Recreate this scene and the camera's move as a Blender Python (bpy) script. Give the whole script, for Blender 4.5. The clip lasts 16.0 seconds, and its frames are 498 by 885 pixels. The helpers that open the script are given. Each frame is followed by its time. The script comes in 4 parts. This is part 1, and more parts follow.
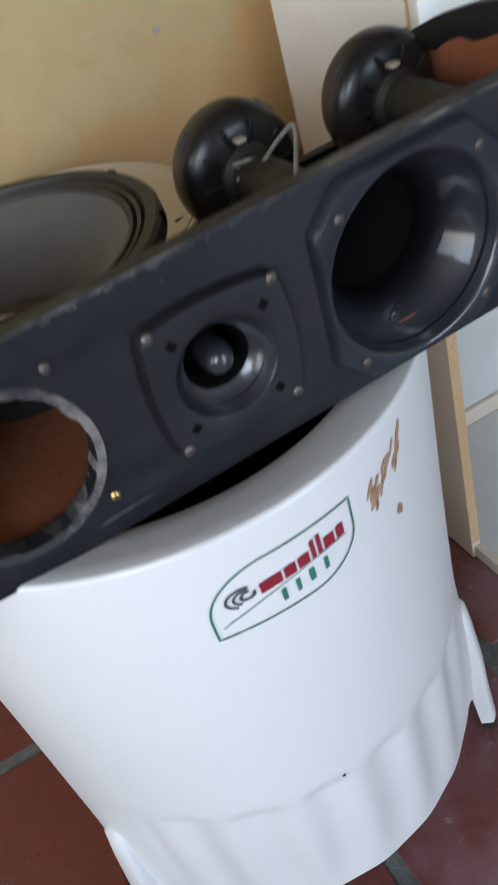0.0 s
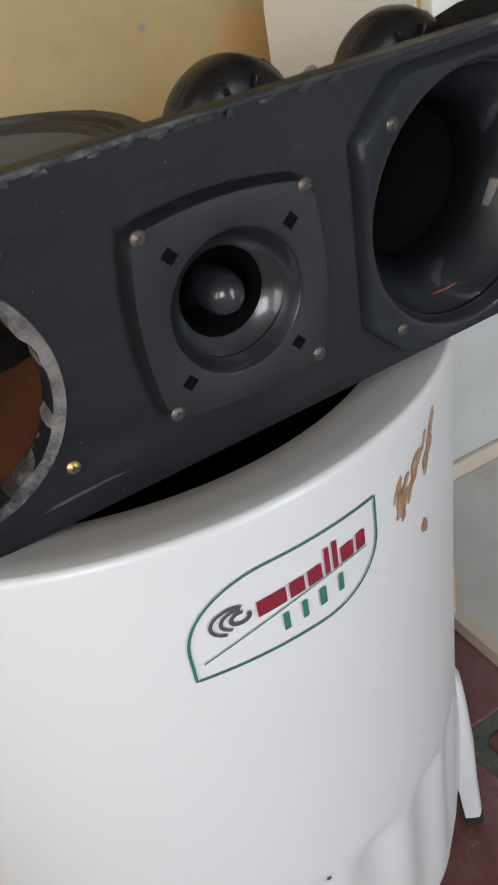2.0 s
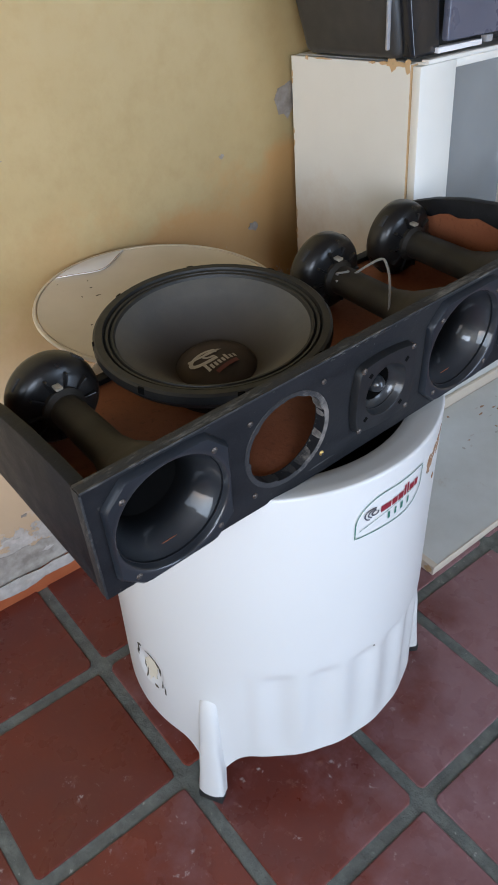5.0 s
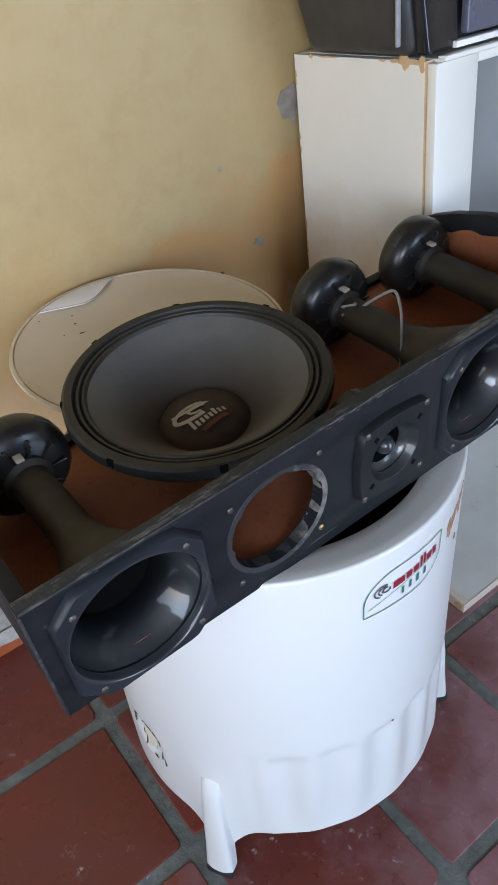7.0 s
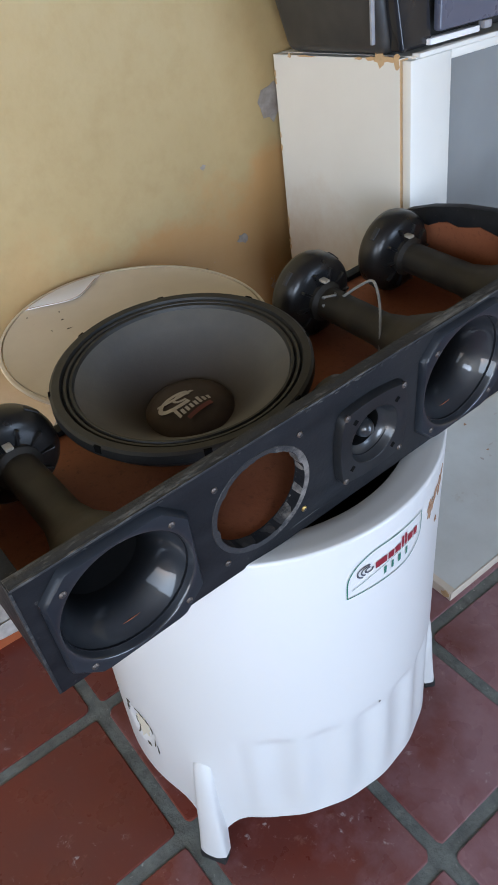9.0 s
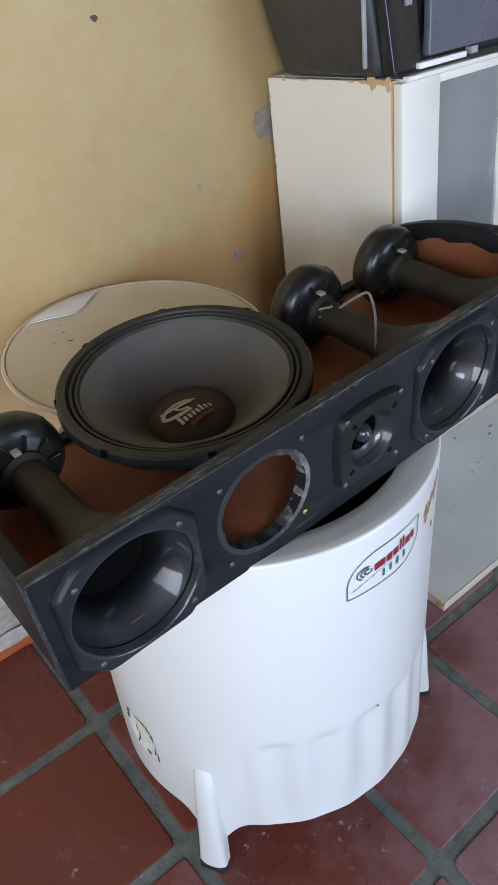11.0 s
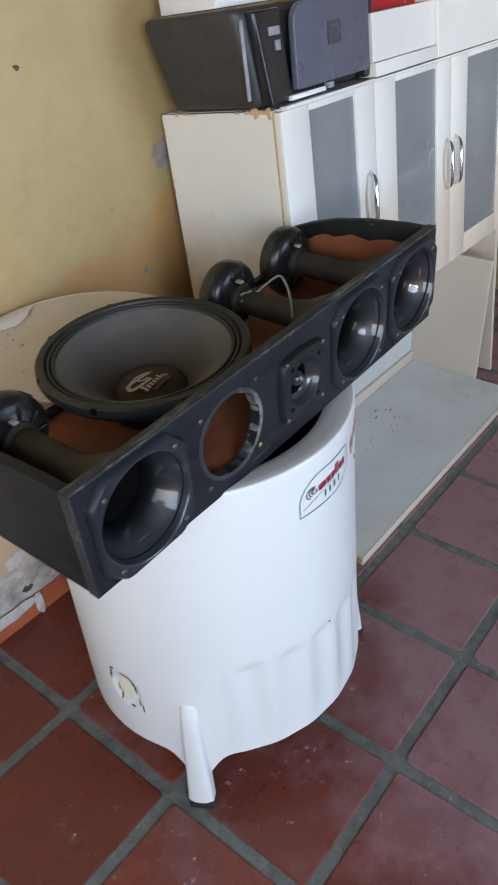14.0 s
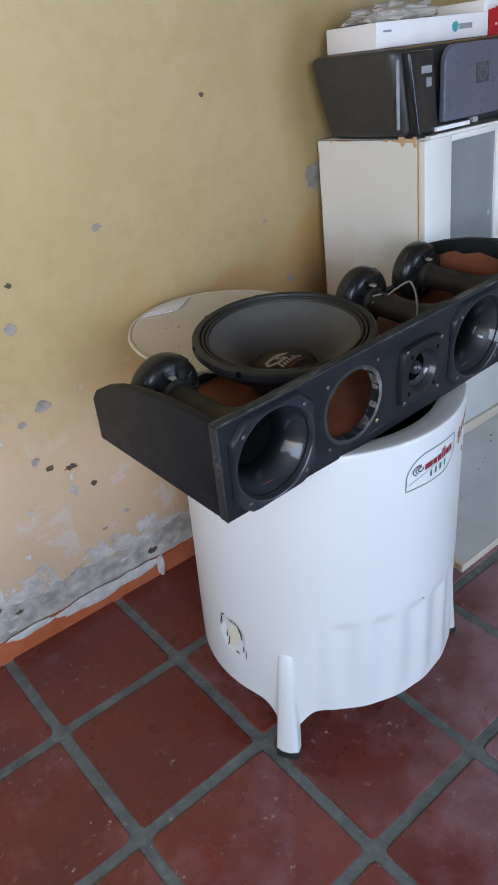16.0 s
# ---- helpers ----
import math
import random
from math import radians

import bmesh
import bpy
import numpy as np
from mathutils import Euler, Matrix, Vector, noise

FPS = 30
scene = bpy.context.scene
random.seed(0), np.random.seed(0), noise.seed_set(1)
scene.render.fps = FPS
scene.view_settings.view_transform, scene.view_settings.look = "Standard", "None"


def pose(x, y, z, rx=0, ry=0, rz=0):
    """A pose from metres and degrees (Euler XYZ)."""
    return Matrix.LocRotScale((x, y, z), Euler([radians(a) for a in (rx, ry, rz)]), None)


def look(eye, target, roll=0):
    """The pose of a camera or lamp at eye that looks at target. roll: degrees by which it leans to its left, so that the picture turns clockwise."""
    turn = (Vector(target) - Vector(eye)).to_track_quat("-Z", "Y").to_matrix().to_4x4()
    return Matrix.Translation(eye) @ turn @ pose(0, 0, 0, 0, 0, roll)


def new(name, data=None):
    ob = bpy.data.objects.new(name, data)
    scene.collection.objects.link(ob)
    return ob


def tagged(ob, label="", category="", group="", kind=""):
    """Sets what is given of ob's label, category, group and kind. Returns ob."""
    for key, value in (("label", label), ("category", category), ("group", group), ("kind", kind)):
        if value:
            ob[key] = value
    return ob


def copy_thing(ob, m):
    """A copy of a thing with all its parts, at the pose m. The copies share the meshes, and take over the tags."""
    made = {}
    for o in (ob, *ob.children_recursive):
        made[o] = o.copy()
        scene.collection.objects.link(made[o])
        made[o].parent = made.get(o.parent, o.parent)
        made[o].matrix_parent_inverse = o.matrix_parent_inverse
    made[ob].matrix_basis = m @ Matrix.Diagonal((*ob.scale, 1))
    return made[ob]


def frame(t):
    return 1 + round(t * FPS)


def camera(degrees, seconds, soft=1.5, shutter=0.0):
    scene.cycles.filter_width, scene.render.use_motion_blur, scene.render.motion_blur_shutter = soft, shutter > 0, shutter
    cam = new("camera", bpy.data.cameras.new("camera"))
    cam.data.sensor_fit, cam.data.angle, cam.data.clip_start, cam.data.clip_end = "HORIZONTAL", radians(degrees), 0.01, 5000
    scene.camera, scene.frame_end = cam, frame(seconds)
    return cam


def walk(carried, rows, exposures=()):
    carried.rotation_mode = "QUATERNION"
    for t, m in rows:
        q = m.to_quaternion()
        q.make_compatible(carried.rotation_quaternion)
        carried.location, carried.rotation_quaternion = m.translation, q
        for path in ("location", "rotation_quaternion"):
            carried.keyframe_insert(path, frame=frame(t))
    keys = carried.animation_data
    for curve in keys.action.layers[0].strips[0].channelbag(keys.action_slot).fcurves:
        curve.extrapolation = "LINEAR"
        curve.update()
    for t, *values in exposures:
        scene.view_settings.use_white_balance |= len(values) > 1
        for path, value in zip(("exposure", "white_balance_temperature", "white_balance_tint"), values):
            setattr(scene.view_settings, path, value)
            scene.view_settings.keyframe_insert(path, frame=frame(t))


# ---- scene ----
cam = camera(37.8, 16.0, shutter=0.4)
PATH = [
    (0, (0.172, -0.491, 1.095), (0.658, 0.954, -0.2), -16.3),
    (0.5, (0.169, -0.439, 0.922), (0.626, 1.09, -0.284), -13.9),
    (1, (0.169, -0.36, 0.859), (0.664, 1.228, -0.252), -11.1),
    (1.5, (0.162, -0.383, 0.925), (0.769, 1.129, -0.235), -10.4),
    (2, (0.145, -0.414, 0.973), (0.871, 1.057, -0.171), -8.4),
    (2.5, (0.11, -0.456, 1.031), (0.925, 0.985, -0.091), -6.2),
    (3, (0.015, -0.576, 1.13), (0.954, 0.826, 0.056), -1.9),
    (3.5, (-0.179, -0.646, 1.276), (0.808, 0.644, 0.109), 2.6),
    (4, (-0.381, -0.691, 1.344), (0.773, 0.5, 0.226), 5.4),
    (4.2, (-0.405, -0.679, 1.369), (0.716, 0.499, 0.206), 4.9),
    (6.3, (-0.168, -0.506, 1.359), (0.723, 0.71, 0.044), -5.4),
    (6.5, (-0.177, -0.504, 1.36), (0.722, 0.719, 0.058), -4.7),
    (7, (-0.185, -0.512, 1.363), (0.7, 0.733, 0.072), -3.8),
    (7.5, (-0.204, -0.518, 1.366), (0.664, 0.755, 0.091), -3.9),
    (8, (-0.206, -0.529, 1.364), (0.657, 0.742, 0.083), -3.8),
    (8.5, (-0.201, -0.545, 1.364), (0.7, 0.715, 0.099), -3.8),
    (9, (-0.198, -0.543, 1.361), (0.71, 0.693, 0.078), -4.2),
    (9.2, (-0.191, -0.546, 1.359), (0.712, 0.691, 0.073), -4.8),
    (11.3, (-0.253, -0.561, 1.364), (0.735, 0.671, 0.137), -2.7),
    (11.5, (-0.288, -0.588, 1.37), (0.761, 0.608, 0.158), -1.0),
    (12, (-0.381, -0.673, 1.367), (0.705, 0.55, 0.216), -1.4),
    (12.5, (-0.419, -0.705, 1.371), (0.699, 0.495, 0.226), 0.3),
    (13, (-0.387, -0.699, 1.371), (0.649, 0.569, 0.222), -3.7),
    (13.5, (-0.375, -0.667, 1.366), (0.646, 0.585, 0.187), -5.0),
    (14, (-0.471, -0.645, 1.375), (0.777, 0.41, 0.222), -3.3),
    (14.5, (-0.531, -0.609, 1.386), (0.713, 0.468, 0.25), -2.7),
    (15, (-0.549, -0.631, 1.392), (0.669, 0.534, 0.316), -3.1),
    (15.5, (-0.568, -0.717, 1.386), (0.534, 0.574, 0.329), -3.5),
    (16, (-0.624, -0.769, 1.38), (0.449, 0.544, 0.319), -2.9),
]
EXPOSURES = [(0.0, 0.0, 6350, 15), (0.5, -0.32, 6900, 15), (1.0, -0.60, 7550, 17), (1.5, -0.37, 7450, 17), (2.5, -0.08, 6850, 16), (3.3, -0.03, 6350, 15), (4.2, -0.02, 6330, 15), (6.3, 0.11, 5990, 15), (9.2, 0.11, 5990, 15), (11.3, 0.08, 6130, 15), (14.5, -0.02, 6130, 15), (16.0, -0.13, 5840, 15)]
walk(cam, [(t, look(eye, target, roll)) for t, eye, target, roll in PATH], EXPOSURES)

# ---- world and light ----
world = bpy.data.worlds.new("world")
scene.world = world
world.use_nodes = True
wn = world.node_tree.nodes
sky = wn.new("ShaderNodeTexSky")
sky.sky_type, sky.sun_disc = "NISHITA", False
SUN_TO = Vector((0.77, 0.64, -0.13)).normalized()
sky.sun_elevation, sky.sun_rotation = math.asin(-SUN_TO.z), math.atan2(-SUN_TO.x, -SUN_TO.y)
world.node_tree.links.new(sky.outputs["Color"], wn["Background"].inputs["Color"])
wn["Background"].inputs["Strength"].default_value = 0.12

sun = new("sun", bpy.data.lights.new("sun", "SUN"))
sun.data.energy, sun.data.angle, sun.data.color = 1.2, radians(8), (1.0, 0.97, 0.94)
sun.matrix_world = look((0, 0, 0), SUN_TO)


def window_light(name, eye, target, sx, sy, watts, colour):
    lamp = new(name, bpy.data.lights.new(name, "AREA"))
    lamp.data.shape, lamp.data.size, lamp.data.size_y = "RECTANGLE", sx, sy
    lamp.data.energy, lamp.data.color = watts, colour
    lamp.matrix_world = look(eye, target)
    return lamp


window_light("window_light", (-1.45, -2.47, 1.65), (-1.45, 0, 1.65), 1.36, 1.16, 78, (0.72, 0.86, 1.0))
# fill lamp in an added, unseen doorway; brightens the floor and cabinet at the right
window_light("right_fill_light", (1.30, -2.47, 1.05), (1.30, 0, 1.05), 0.86, 2.0, 46, (0.64, 0.81, 1.0))
window_light("side_window_light", (-2.27, -0.95, 1.40), (0, -0.95, 1.40), 1.16, 1.56, 32, (0.72, 0.87, 1.0))

# ---- materials ----


class Nodes:
    """A small wrapper to lay out a node material."""

    def __init__(self, name):
        self.m = bpy.data.materials.new(name)
        self.m.use_nodes = True
        self.t = self.m.node_tree
        self.b = self.t.nodes["Principled BSDF"]
        self.co = self.t.nodes.new("ShaderNodeTexCoord").outputs["Object"]

    def link(self, a, b):
        self.t.links.new(a, b)

    def put(self, socket, value):
        if hasattr(value, "links"):
            self.link(value, socket)
        else:
            socket.default_value = value

    def noise(self, scale, detail=4.0, rough=0.55, stretch=None, distort=0.0):
        n = self.t.nodes.new("ShaderNodeTexNoise")
        n.inputs["Scale"].default_value, n.inputs["Detail"].default_value = scale, detail
        n.inputs["Roughness"].default_value, n.inputs["Distortion"].default_value = rough, distort
        co = self.co
        if stretch:
            mp = self.t.nodes.new("ShaderNodeMapping")
            mp.inputs["Scale"].default_value = stretch
            self.link(co, mp.inputs["Vector"])
            co = mp.outputs["Vector"]
        self.link(co, n.inputs["Vector"])
        return n.outputs["Fac"]

    def voronoi(self, scale):
        n = self.t.nodes.new("ShaderNodeTexVoronoi")
        n.inputs["Scale"].default_value = scale
        self.link(self.co, n.inputs["Vector"])
        return n.outputs["Distance"]

    def ramp(self, fac, a, b, lo=0.0, hi=1.0):
        n = self.t.nodes.new("ShaderNodeMapRange")
        n.inputs["From Min"].default_value, n.inputs["From Max"].default_value = a, b
        n.inputs["To Min"].default_value, n.inputs["To Max"].default_value = lo, hi
        self.link(fac, n.inputs["Value"])
        return n.outputs["Result"]

    def math(self, op, a, b=0.0):
        n = self.t.nodes.new("ShaderNodeMath")
        n.operation = op
        self.put(n.inputs[0], a)
        self.put(n.inputs[1], b)
        return n.outputs[0]

    def mix(self, fac, a, b):
        n = self.t.nodes.new("ShaderNodeMix")
        n.data_type = "RGBA"
        self.put(n.inputs[0], fac)
        for s, v in ((n.inputs[6], a), (n.inputs[7], b)):
            self.put(s, (*v, 1.0) if isinstance(v, tuple) and len(v) == 3 else v)
        return n.outputs[2]

    def axis(self, i):
        n = self.t.nodes.new("ShaderNodeSeparateXYZ")
        self.link(self.co, n.inputs[0])
        return n.outputs[i]

    def random(self):
        return self.t.nodes.new("ShaderNodeObjectInfo").outputs["Random"]

    def done(self, colour, rough=0.5, metal=0.0, bump=None, strength=0.2, distance=0.002):
        self.put(self.b.inputs["Base Color"], (*colour, 1.0) if isinstance(colour, tuple) else colour)
        self.put(self.b.inputs["Roughness"], rough)
        self.put(self.b.inputs["Metallic"], metal)
        if bump is not None:
            n = self.t.nodes.new("ShaderNodeBump")
            n.inputs["Strength"].default_value, n.inputs["Distance"].default_value = strength, distance
            self.link(bump, n.inputs["Height"])
            self.link(n.outputs["Normal"], self.b.inputs["Normal"])
        return self.m


def simple(name, a, b, scale=14.0, rough=0.5, metal=0.0, grain=220.0, strength=0.1, spread=0.1):
    """Two mottled tones with a fine grain."""
    k = Nodes(name)
    big = k.ramp(k.noise(scale, 5), 0.35, 0.68)
    return k.done(k.mix(big, a, b), k.ramp(k.noise(scale * 3, 3), 0.3, 0.7, rough - spread / 2, rough + spread / 2), metal,
                  k.noise(grain, 3), strength, 0.001)


def wall_paint():
    k = Nodes("ochre_wall_paint")
    z, x = k.axis(2), k.axis(0)
    big = k.noise(2.2, 5, 0.6)
    fine = k.noise(26, 5, 0.6)
    paint = k.mix(k.ramp(big, 0.3, 0.7), (0.40, 0.298, 0.137), (0.46, 0.366, 0.190))
    paint = k.mix(k.ramp(fine, 0.45, 0.75, 0, 0.35), paint, (0.36, 0.255, 0.115))
    # rising damp: a pinkish faded band, a rusty tide mark, bare plaster at the foot
    wob = k.math("ADD", z, k.ramp(k.noise(3.4, 6, 0.65), 0.25, 0.75, -0.16, 0.16))
    damp = k.ramp(wob, 0.72, 0.45)
    paint = k.mix(k.math("MULTIPLY", damp, k.ramp(x, 0.5, 0.2)), paint, (0.53, 0.39, 0.255))
    rust = k.math("MULTIPLY", k.ramp(wob, 0.88, 0.78), k.ramp(x, 0.05, 0.45))
    paint = k.mix(k.math("MULTIPLY", rust, 0.85), paint, (0.48, 0.27, 0.10))
    pale = k.math("MULTIPLY", k.ramp(k.noise(9, 6, 0.7), 0.56, 0.62), k.ramp(wob, 0.62, 0.45))
    paint = k.mix(k.math("MULTIPLY", pale, 0.6), paint, (0.54, 0.49, 0.46))
    edge = k.math("ADD", z, k.ramp(k.noise(8, 8, 0.72), 0.3, 0.7, -0.13, 0.13))
    bare = k.ramp(edge, 0.175, 0.165)
    chips = k.math("MULTIPLY", k.ramp(k.noise(16, 5, 0.6), 0.665, 0.675), k.ramp(z, 0.75, 0.5))
    bare = k.math("MAXIMUM", bare, chips)
    plaster = k.mix(k.ramp(k.noise(22, 6, 0.7), 0.35, 0.65), (0.36, 0.33, 0.30), (0.60, 0.57, 0.54))
    grime = k.ramp(k.noise(40, 6, 0.7), 0.6, 0.72, 0, 0.6)
    plaster = k.mix(grime, plaster, (0.16, 0.12, 0.08))
    colour = k.mix(bare, paint, plaster)
    height = k.math("SUBTRACT", k.math("MULTIPLY", fine, 0.35), k.math("MULTIPLY", bare, 0.8))
    height = k.math("ADD", height, k.math("MULTIPLY", k.noise(5, 4), 0.8))
    return k.done(colour, k.ramp(fine, 0.3, 0.7, 0.5, 0.75), 0.0, height, 0.45, 0.006)


def tile_clay():
    k = Nodes("clay_floor_tile")
    k.co = k.t.nodes.new("ShaderNodeNewGeometry").outputs["Position"]
    r = k.random()
    base = k.mix(r, (0.135, 0.028, 0.017), (0.180, 0.042, 0.026))
    base = k.mix(k.ramp(k.noise(5, 5, 0.6), 0.35, 0.7), base, (0.110, 0.032, 0.026))
    worn = k.ramp(k.noise(26, 7, 0.72), 0.60, 0.72, 0, 0.5)
    base = k.mix(worn, base, (0.28, 0.15, 0.12))
    # dust film, with the floor's pale violet sheen painted in towards +x and -y
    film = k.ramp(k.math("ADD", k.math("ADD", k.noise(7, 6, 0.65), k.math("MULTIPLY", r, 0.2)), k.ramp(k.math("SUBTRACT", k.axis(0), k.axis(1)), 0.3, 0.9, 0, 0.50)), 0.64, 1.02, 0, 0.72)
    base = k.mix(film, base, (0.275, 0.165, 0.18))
    white = k.math("MULTIPLY", k.ramp(k.noise(48, 7, 0.75), 0.60, 0.68), k.ramp(k.math("ADD", k.noise(6, 4), k.math("MULTIPLY", r, 0.16)), 0.56, 0.66))
    base = k.mix(k.math("MULTIPLY", white, 0.7), base, (0.50, 0.44, 0.43))
    specks = k.ramp(k.noise(210, 3, 0.6), 0.745, 0.765, 0, 0.8)
    base = k.mix(specks, base, (0.60, 0.57, 0.54))
    k.b.inputs["Specular IOR Level"].default_value = 0.38
    return k.done(base, k.ramp(k.noise(12, 5), 0.3, 0.7, 0.20, 0.42), 0.0, k.math("ADD", k.noise(7, 4), k.math("MULTIPLY", k.noise(90, 4), 0.2)), 0.3, 0.004)


def grout():
    k = Nodes("cement_joint")
    c = k.mix(k.ramp(k.noise(30, 6, 0.7), 0.35, 0.68), (0.075, 0.080, 0.072), (0.155, 0.165, 0.150))
    c = k.mix(k.ramp(k.noise(70, 5, 0.7), 0.64, 0.7, 0, 0.7), c, (0.42, 0.40, 0.37))
    return k.done(c, 0.6, 0.0, k.noise(120, 6), 0.6, 0.004)


def black_paint():
    k = Nodes("black_box_paint")
    brush = k.noise(26, 5, 0.6, (0.35, 1, 1.3))
    c = k.mix(k.ramp(brush, 0.35, 0.7), (0.006, 0.007, 0.009), (0.014, 0.015, 0.018))
    c = k.mix(k.ramp(k.noise(95, 5, 0.7), 0.66, 0.72, 0, 0.55), c, (0.13, 0.12, 0.11))
    c = k.mix(k.ramp(k.noise(3, 5, 0.6), 0.5, 0.75, 0, 0.4), c, (0.036, 0.033, 0.030))
    c = k.mix(k.ramp(k.noise(230, 4, 0.7), 0.70, 0.74, 0, 0.7), c, (0.30, 0.29, 0.27))
    c = k.mix(k.math("MULTIPLY", k.ramp(k.noise(20, 6, 0.7, (0.25, 1, 3.2)), 0.66, 0.69), 0.35), c, (0.16, 0.16, 0.16))
    k.b.inputs["Specular IOR Level"].default_value = 0.22
    return k.done(c, k.ramp(brush, 0.3, 0.7, 0.46, 0.64), 0.0, k.math("ADD", brush, k.noise(160, 4)), 0.25, 0.002)


def worn_edge():
    k = Nodes("worn_black_edge")
    c = k.mix(k.ramp(k.noise(34, 7, 0.75, (0.22, 1, 1)), 0.53, 0.68), (0.018, 0.019, 0.021), (0.19, 0.185, 0.17))
    return k.done(c, 0.6, 0.0, k.noise(140, 5), 0.5, 0.003)


def worn_arris():
    k = Nodes("scratched_black_arris")
    wear = k.math("MULTIPLY", k.ramp(k.noise(60, 7, 0.75, (0.25, 1, 1)), 0.48, 0.62), k.ramp(k.noise(5, 5, 0.65), 0.46, 0.62, 0.06, 1.0))
    c = k.mix(wear, (0.014, 0.015, 0.017), (0.27, 0.255, 0.23))
    return k.done(c, 0.65, 0.0, k.noise(160, 5), 0.6, 0.003)


def white_plastic():
    k = Nodes("white_enamel_plastic")
    c = k.mix(k.ramp(k.noise(2, 3), 0.3, 0.7), (0.69, 0.69, 0.68), (0.665, 0.665, 0.65))
    c = k.mix(k.math("MULTIPLY", k.ramp(k.noise(5, 5, 0.6), 0.5, 0.9, 0, 0.25), k.ramp(k.axis(2), 0.30, 0.05)), c, (0.62, 0.58, 0.50))
    return k.done(c, k.ramp(k.noise(3, 3), 0.3, 0.7, 0.29, 0.32))


def lid_plastic():
    k = Nodes("yellowed_lid_plastic")
    c = k.mix(k.ramp(k.noise(6, 6, 0.65), 0.3, 0.7), (0.60, 0.52, 0.41), (0.68, 0.60, 0.48))
    c = k.mix(k.ramp(k.noise(55, 6, 0.75), 0.66, 0.72, 0, 0.6), c, (0.22, 0.15, 0.09))
    return k.done(c, 0.4, 0.0, k.noise(20, 4), 0.1, 0.002)


def cabinet_white():
    k = Nodes("white_cabinet_board")
    c = k.mix(k.ramp(k.noise(3, 5, 0.6), 0.3, 0.7), (0.74, 0.73, 0.68), (0.67, 0.66, 0.61))
    low = k.math("ADD", k.axis(2), k.ramp(k.noise(5, 6, 0.7), 0.3, 0.7, -0.1, 0.1))
    c = k.mix(k.math("MULTIPLY", k.ramp(low, 0.84, 0.66), 0.5), c, (0.50, 0.34, 0.19))
    c = k.mix(k.ramp(k.noise(70, 6, 0.75), 0.68, 0.74, 0, 0.5), c, (0.35, 0.27, 0.18))
    return k.done(c, k.ramp(k.noise(12, 4), 0.3, 0.7, 0.35, 0.5), 0.0, k.noise(40, 4), 0.06, 0.002)


def board_white():
    k = Nodes("white_shelf_board")
    c = k.mix(k.ramp(k.noise(4, 6, 0.65), 0.35, 0.7), (0.60, 0.61, 0.59), (0.50, 0.50, 0.47))
    ring = k.math("MULTIPLY", k.ramp(k.noise(18, 6, 0.7), 0.55, 0.66), k.ramp(k.noise(3.2, 4), 0.52, 0.62))
    c = k.mix(k.math("MULTIPLY", ring, 0.6), c, (0.36, 0.27, 0.18))
    return k.done(c, k.ramp(k.noise(14, 4), 0.3, 0.7, 0.3, 0.45), 0.0, k.noise(60, 4), 0.06, 0.002)


def chipboard(name, a, b):
    k = Nodes(name)
    c = k.mix(k.ramp(k.noise(8, 5, 0.6), 0.3, 0.7), a, b)
    c = k.mix(k.ramp(k.noise(120, 5, 0.7), 0.55, 0.7, 0, 0.5), c, tuple(v * 0.45 for v in a))
    return k.done(c, 0.75, 0.0, k.noise(160, 5), 0.3, 0.002)


def cone_paper():
    k = Nodes("paper_cone")
    dust = k.ramp(k.noise(5, 5, 0.65), 0.4, 0.72)
    c = k.mix(dust, (0.080, 0.078, 0.075), (0.125, 0.115, 0.097))
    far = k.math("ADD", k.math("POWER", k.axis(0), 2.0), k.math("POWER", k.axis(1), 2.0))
    # browner and darker towards the centre
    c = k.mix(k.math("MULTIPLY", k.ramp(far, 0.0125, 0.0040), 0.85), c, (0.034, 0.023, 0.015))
    return k.done(c, 0.72, 0.0, k.noise(260, 4), 0.25, 0.001)


def horn_plastic():
    k = Nodes("black_horn_plastic")
    c = k.mix(k.ramp(k.noise(12, 5), 0.4, 0.7), (0.016, 0.018, 0.021), (0.028, 0.031, 0.035))
    k.b.inputs["Coat Weight"].default_value, k.b.inputs["Coat Roughness"].default_value = 0.5, 0.10
    return k.done(c, k.ramp(k.noise(18, 5, 0.6), 0.3, 0.7, 0.26, 0.40), 0.0, k.noise(60, 4), 0.04, 0.001)


def horn_bell():
    """Glossy at the mouth; the throat's depth shade is painted in as dull black."""
    k = Nodes("black_horn_bell")
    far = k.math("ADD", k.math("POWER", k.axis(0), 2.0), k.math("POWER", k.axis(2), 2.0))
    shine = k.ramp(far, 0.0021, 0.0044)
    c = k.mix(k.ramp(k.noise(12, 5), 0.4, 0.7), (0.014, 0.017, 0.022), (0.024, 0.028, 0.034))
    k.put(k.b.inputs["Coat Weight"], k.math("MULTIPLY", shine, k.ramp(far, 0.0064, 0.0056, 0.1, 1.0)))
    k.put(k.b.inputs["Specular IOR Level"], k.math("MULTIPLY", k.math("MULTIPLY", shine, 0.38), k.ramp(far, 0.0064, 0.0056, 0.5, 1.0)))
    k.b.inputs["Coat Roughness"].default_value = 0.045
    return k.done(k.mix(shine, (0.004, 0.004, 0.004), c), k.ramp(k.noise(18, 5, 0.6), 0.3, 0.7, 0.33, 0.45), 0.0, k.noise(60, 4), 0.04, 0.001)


def painted_recess():
    k = Nodes("painted_recess_shade")
    # flat black that paints in the shade of throats, slots and notches
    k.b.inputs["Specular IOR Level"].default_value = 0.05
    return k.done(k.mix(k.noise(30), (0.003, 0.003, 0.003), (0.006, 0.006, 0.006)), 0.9)


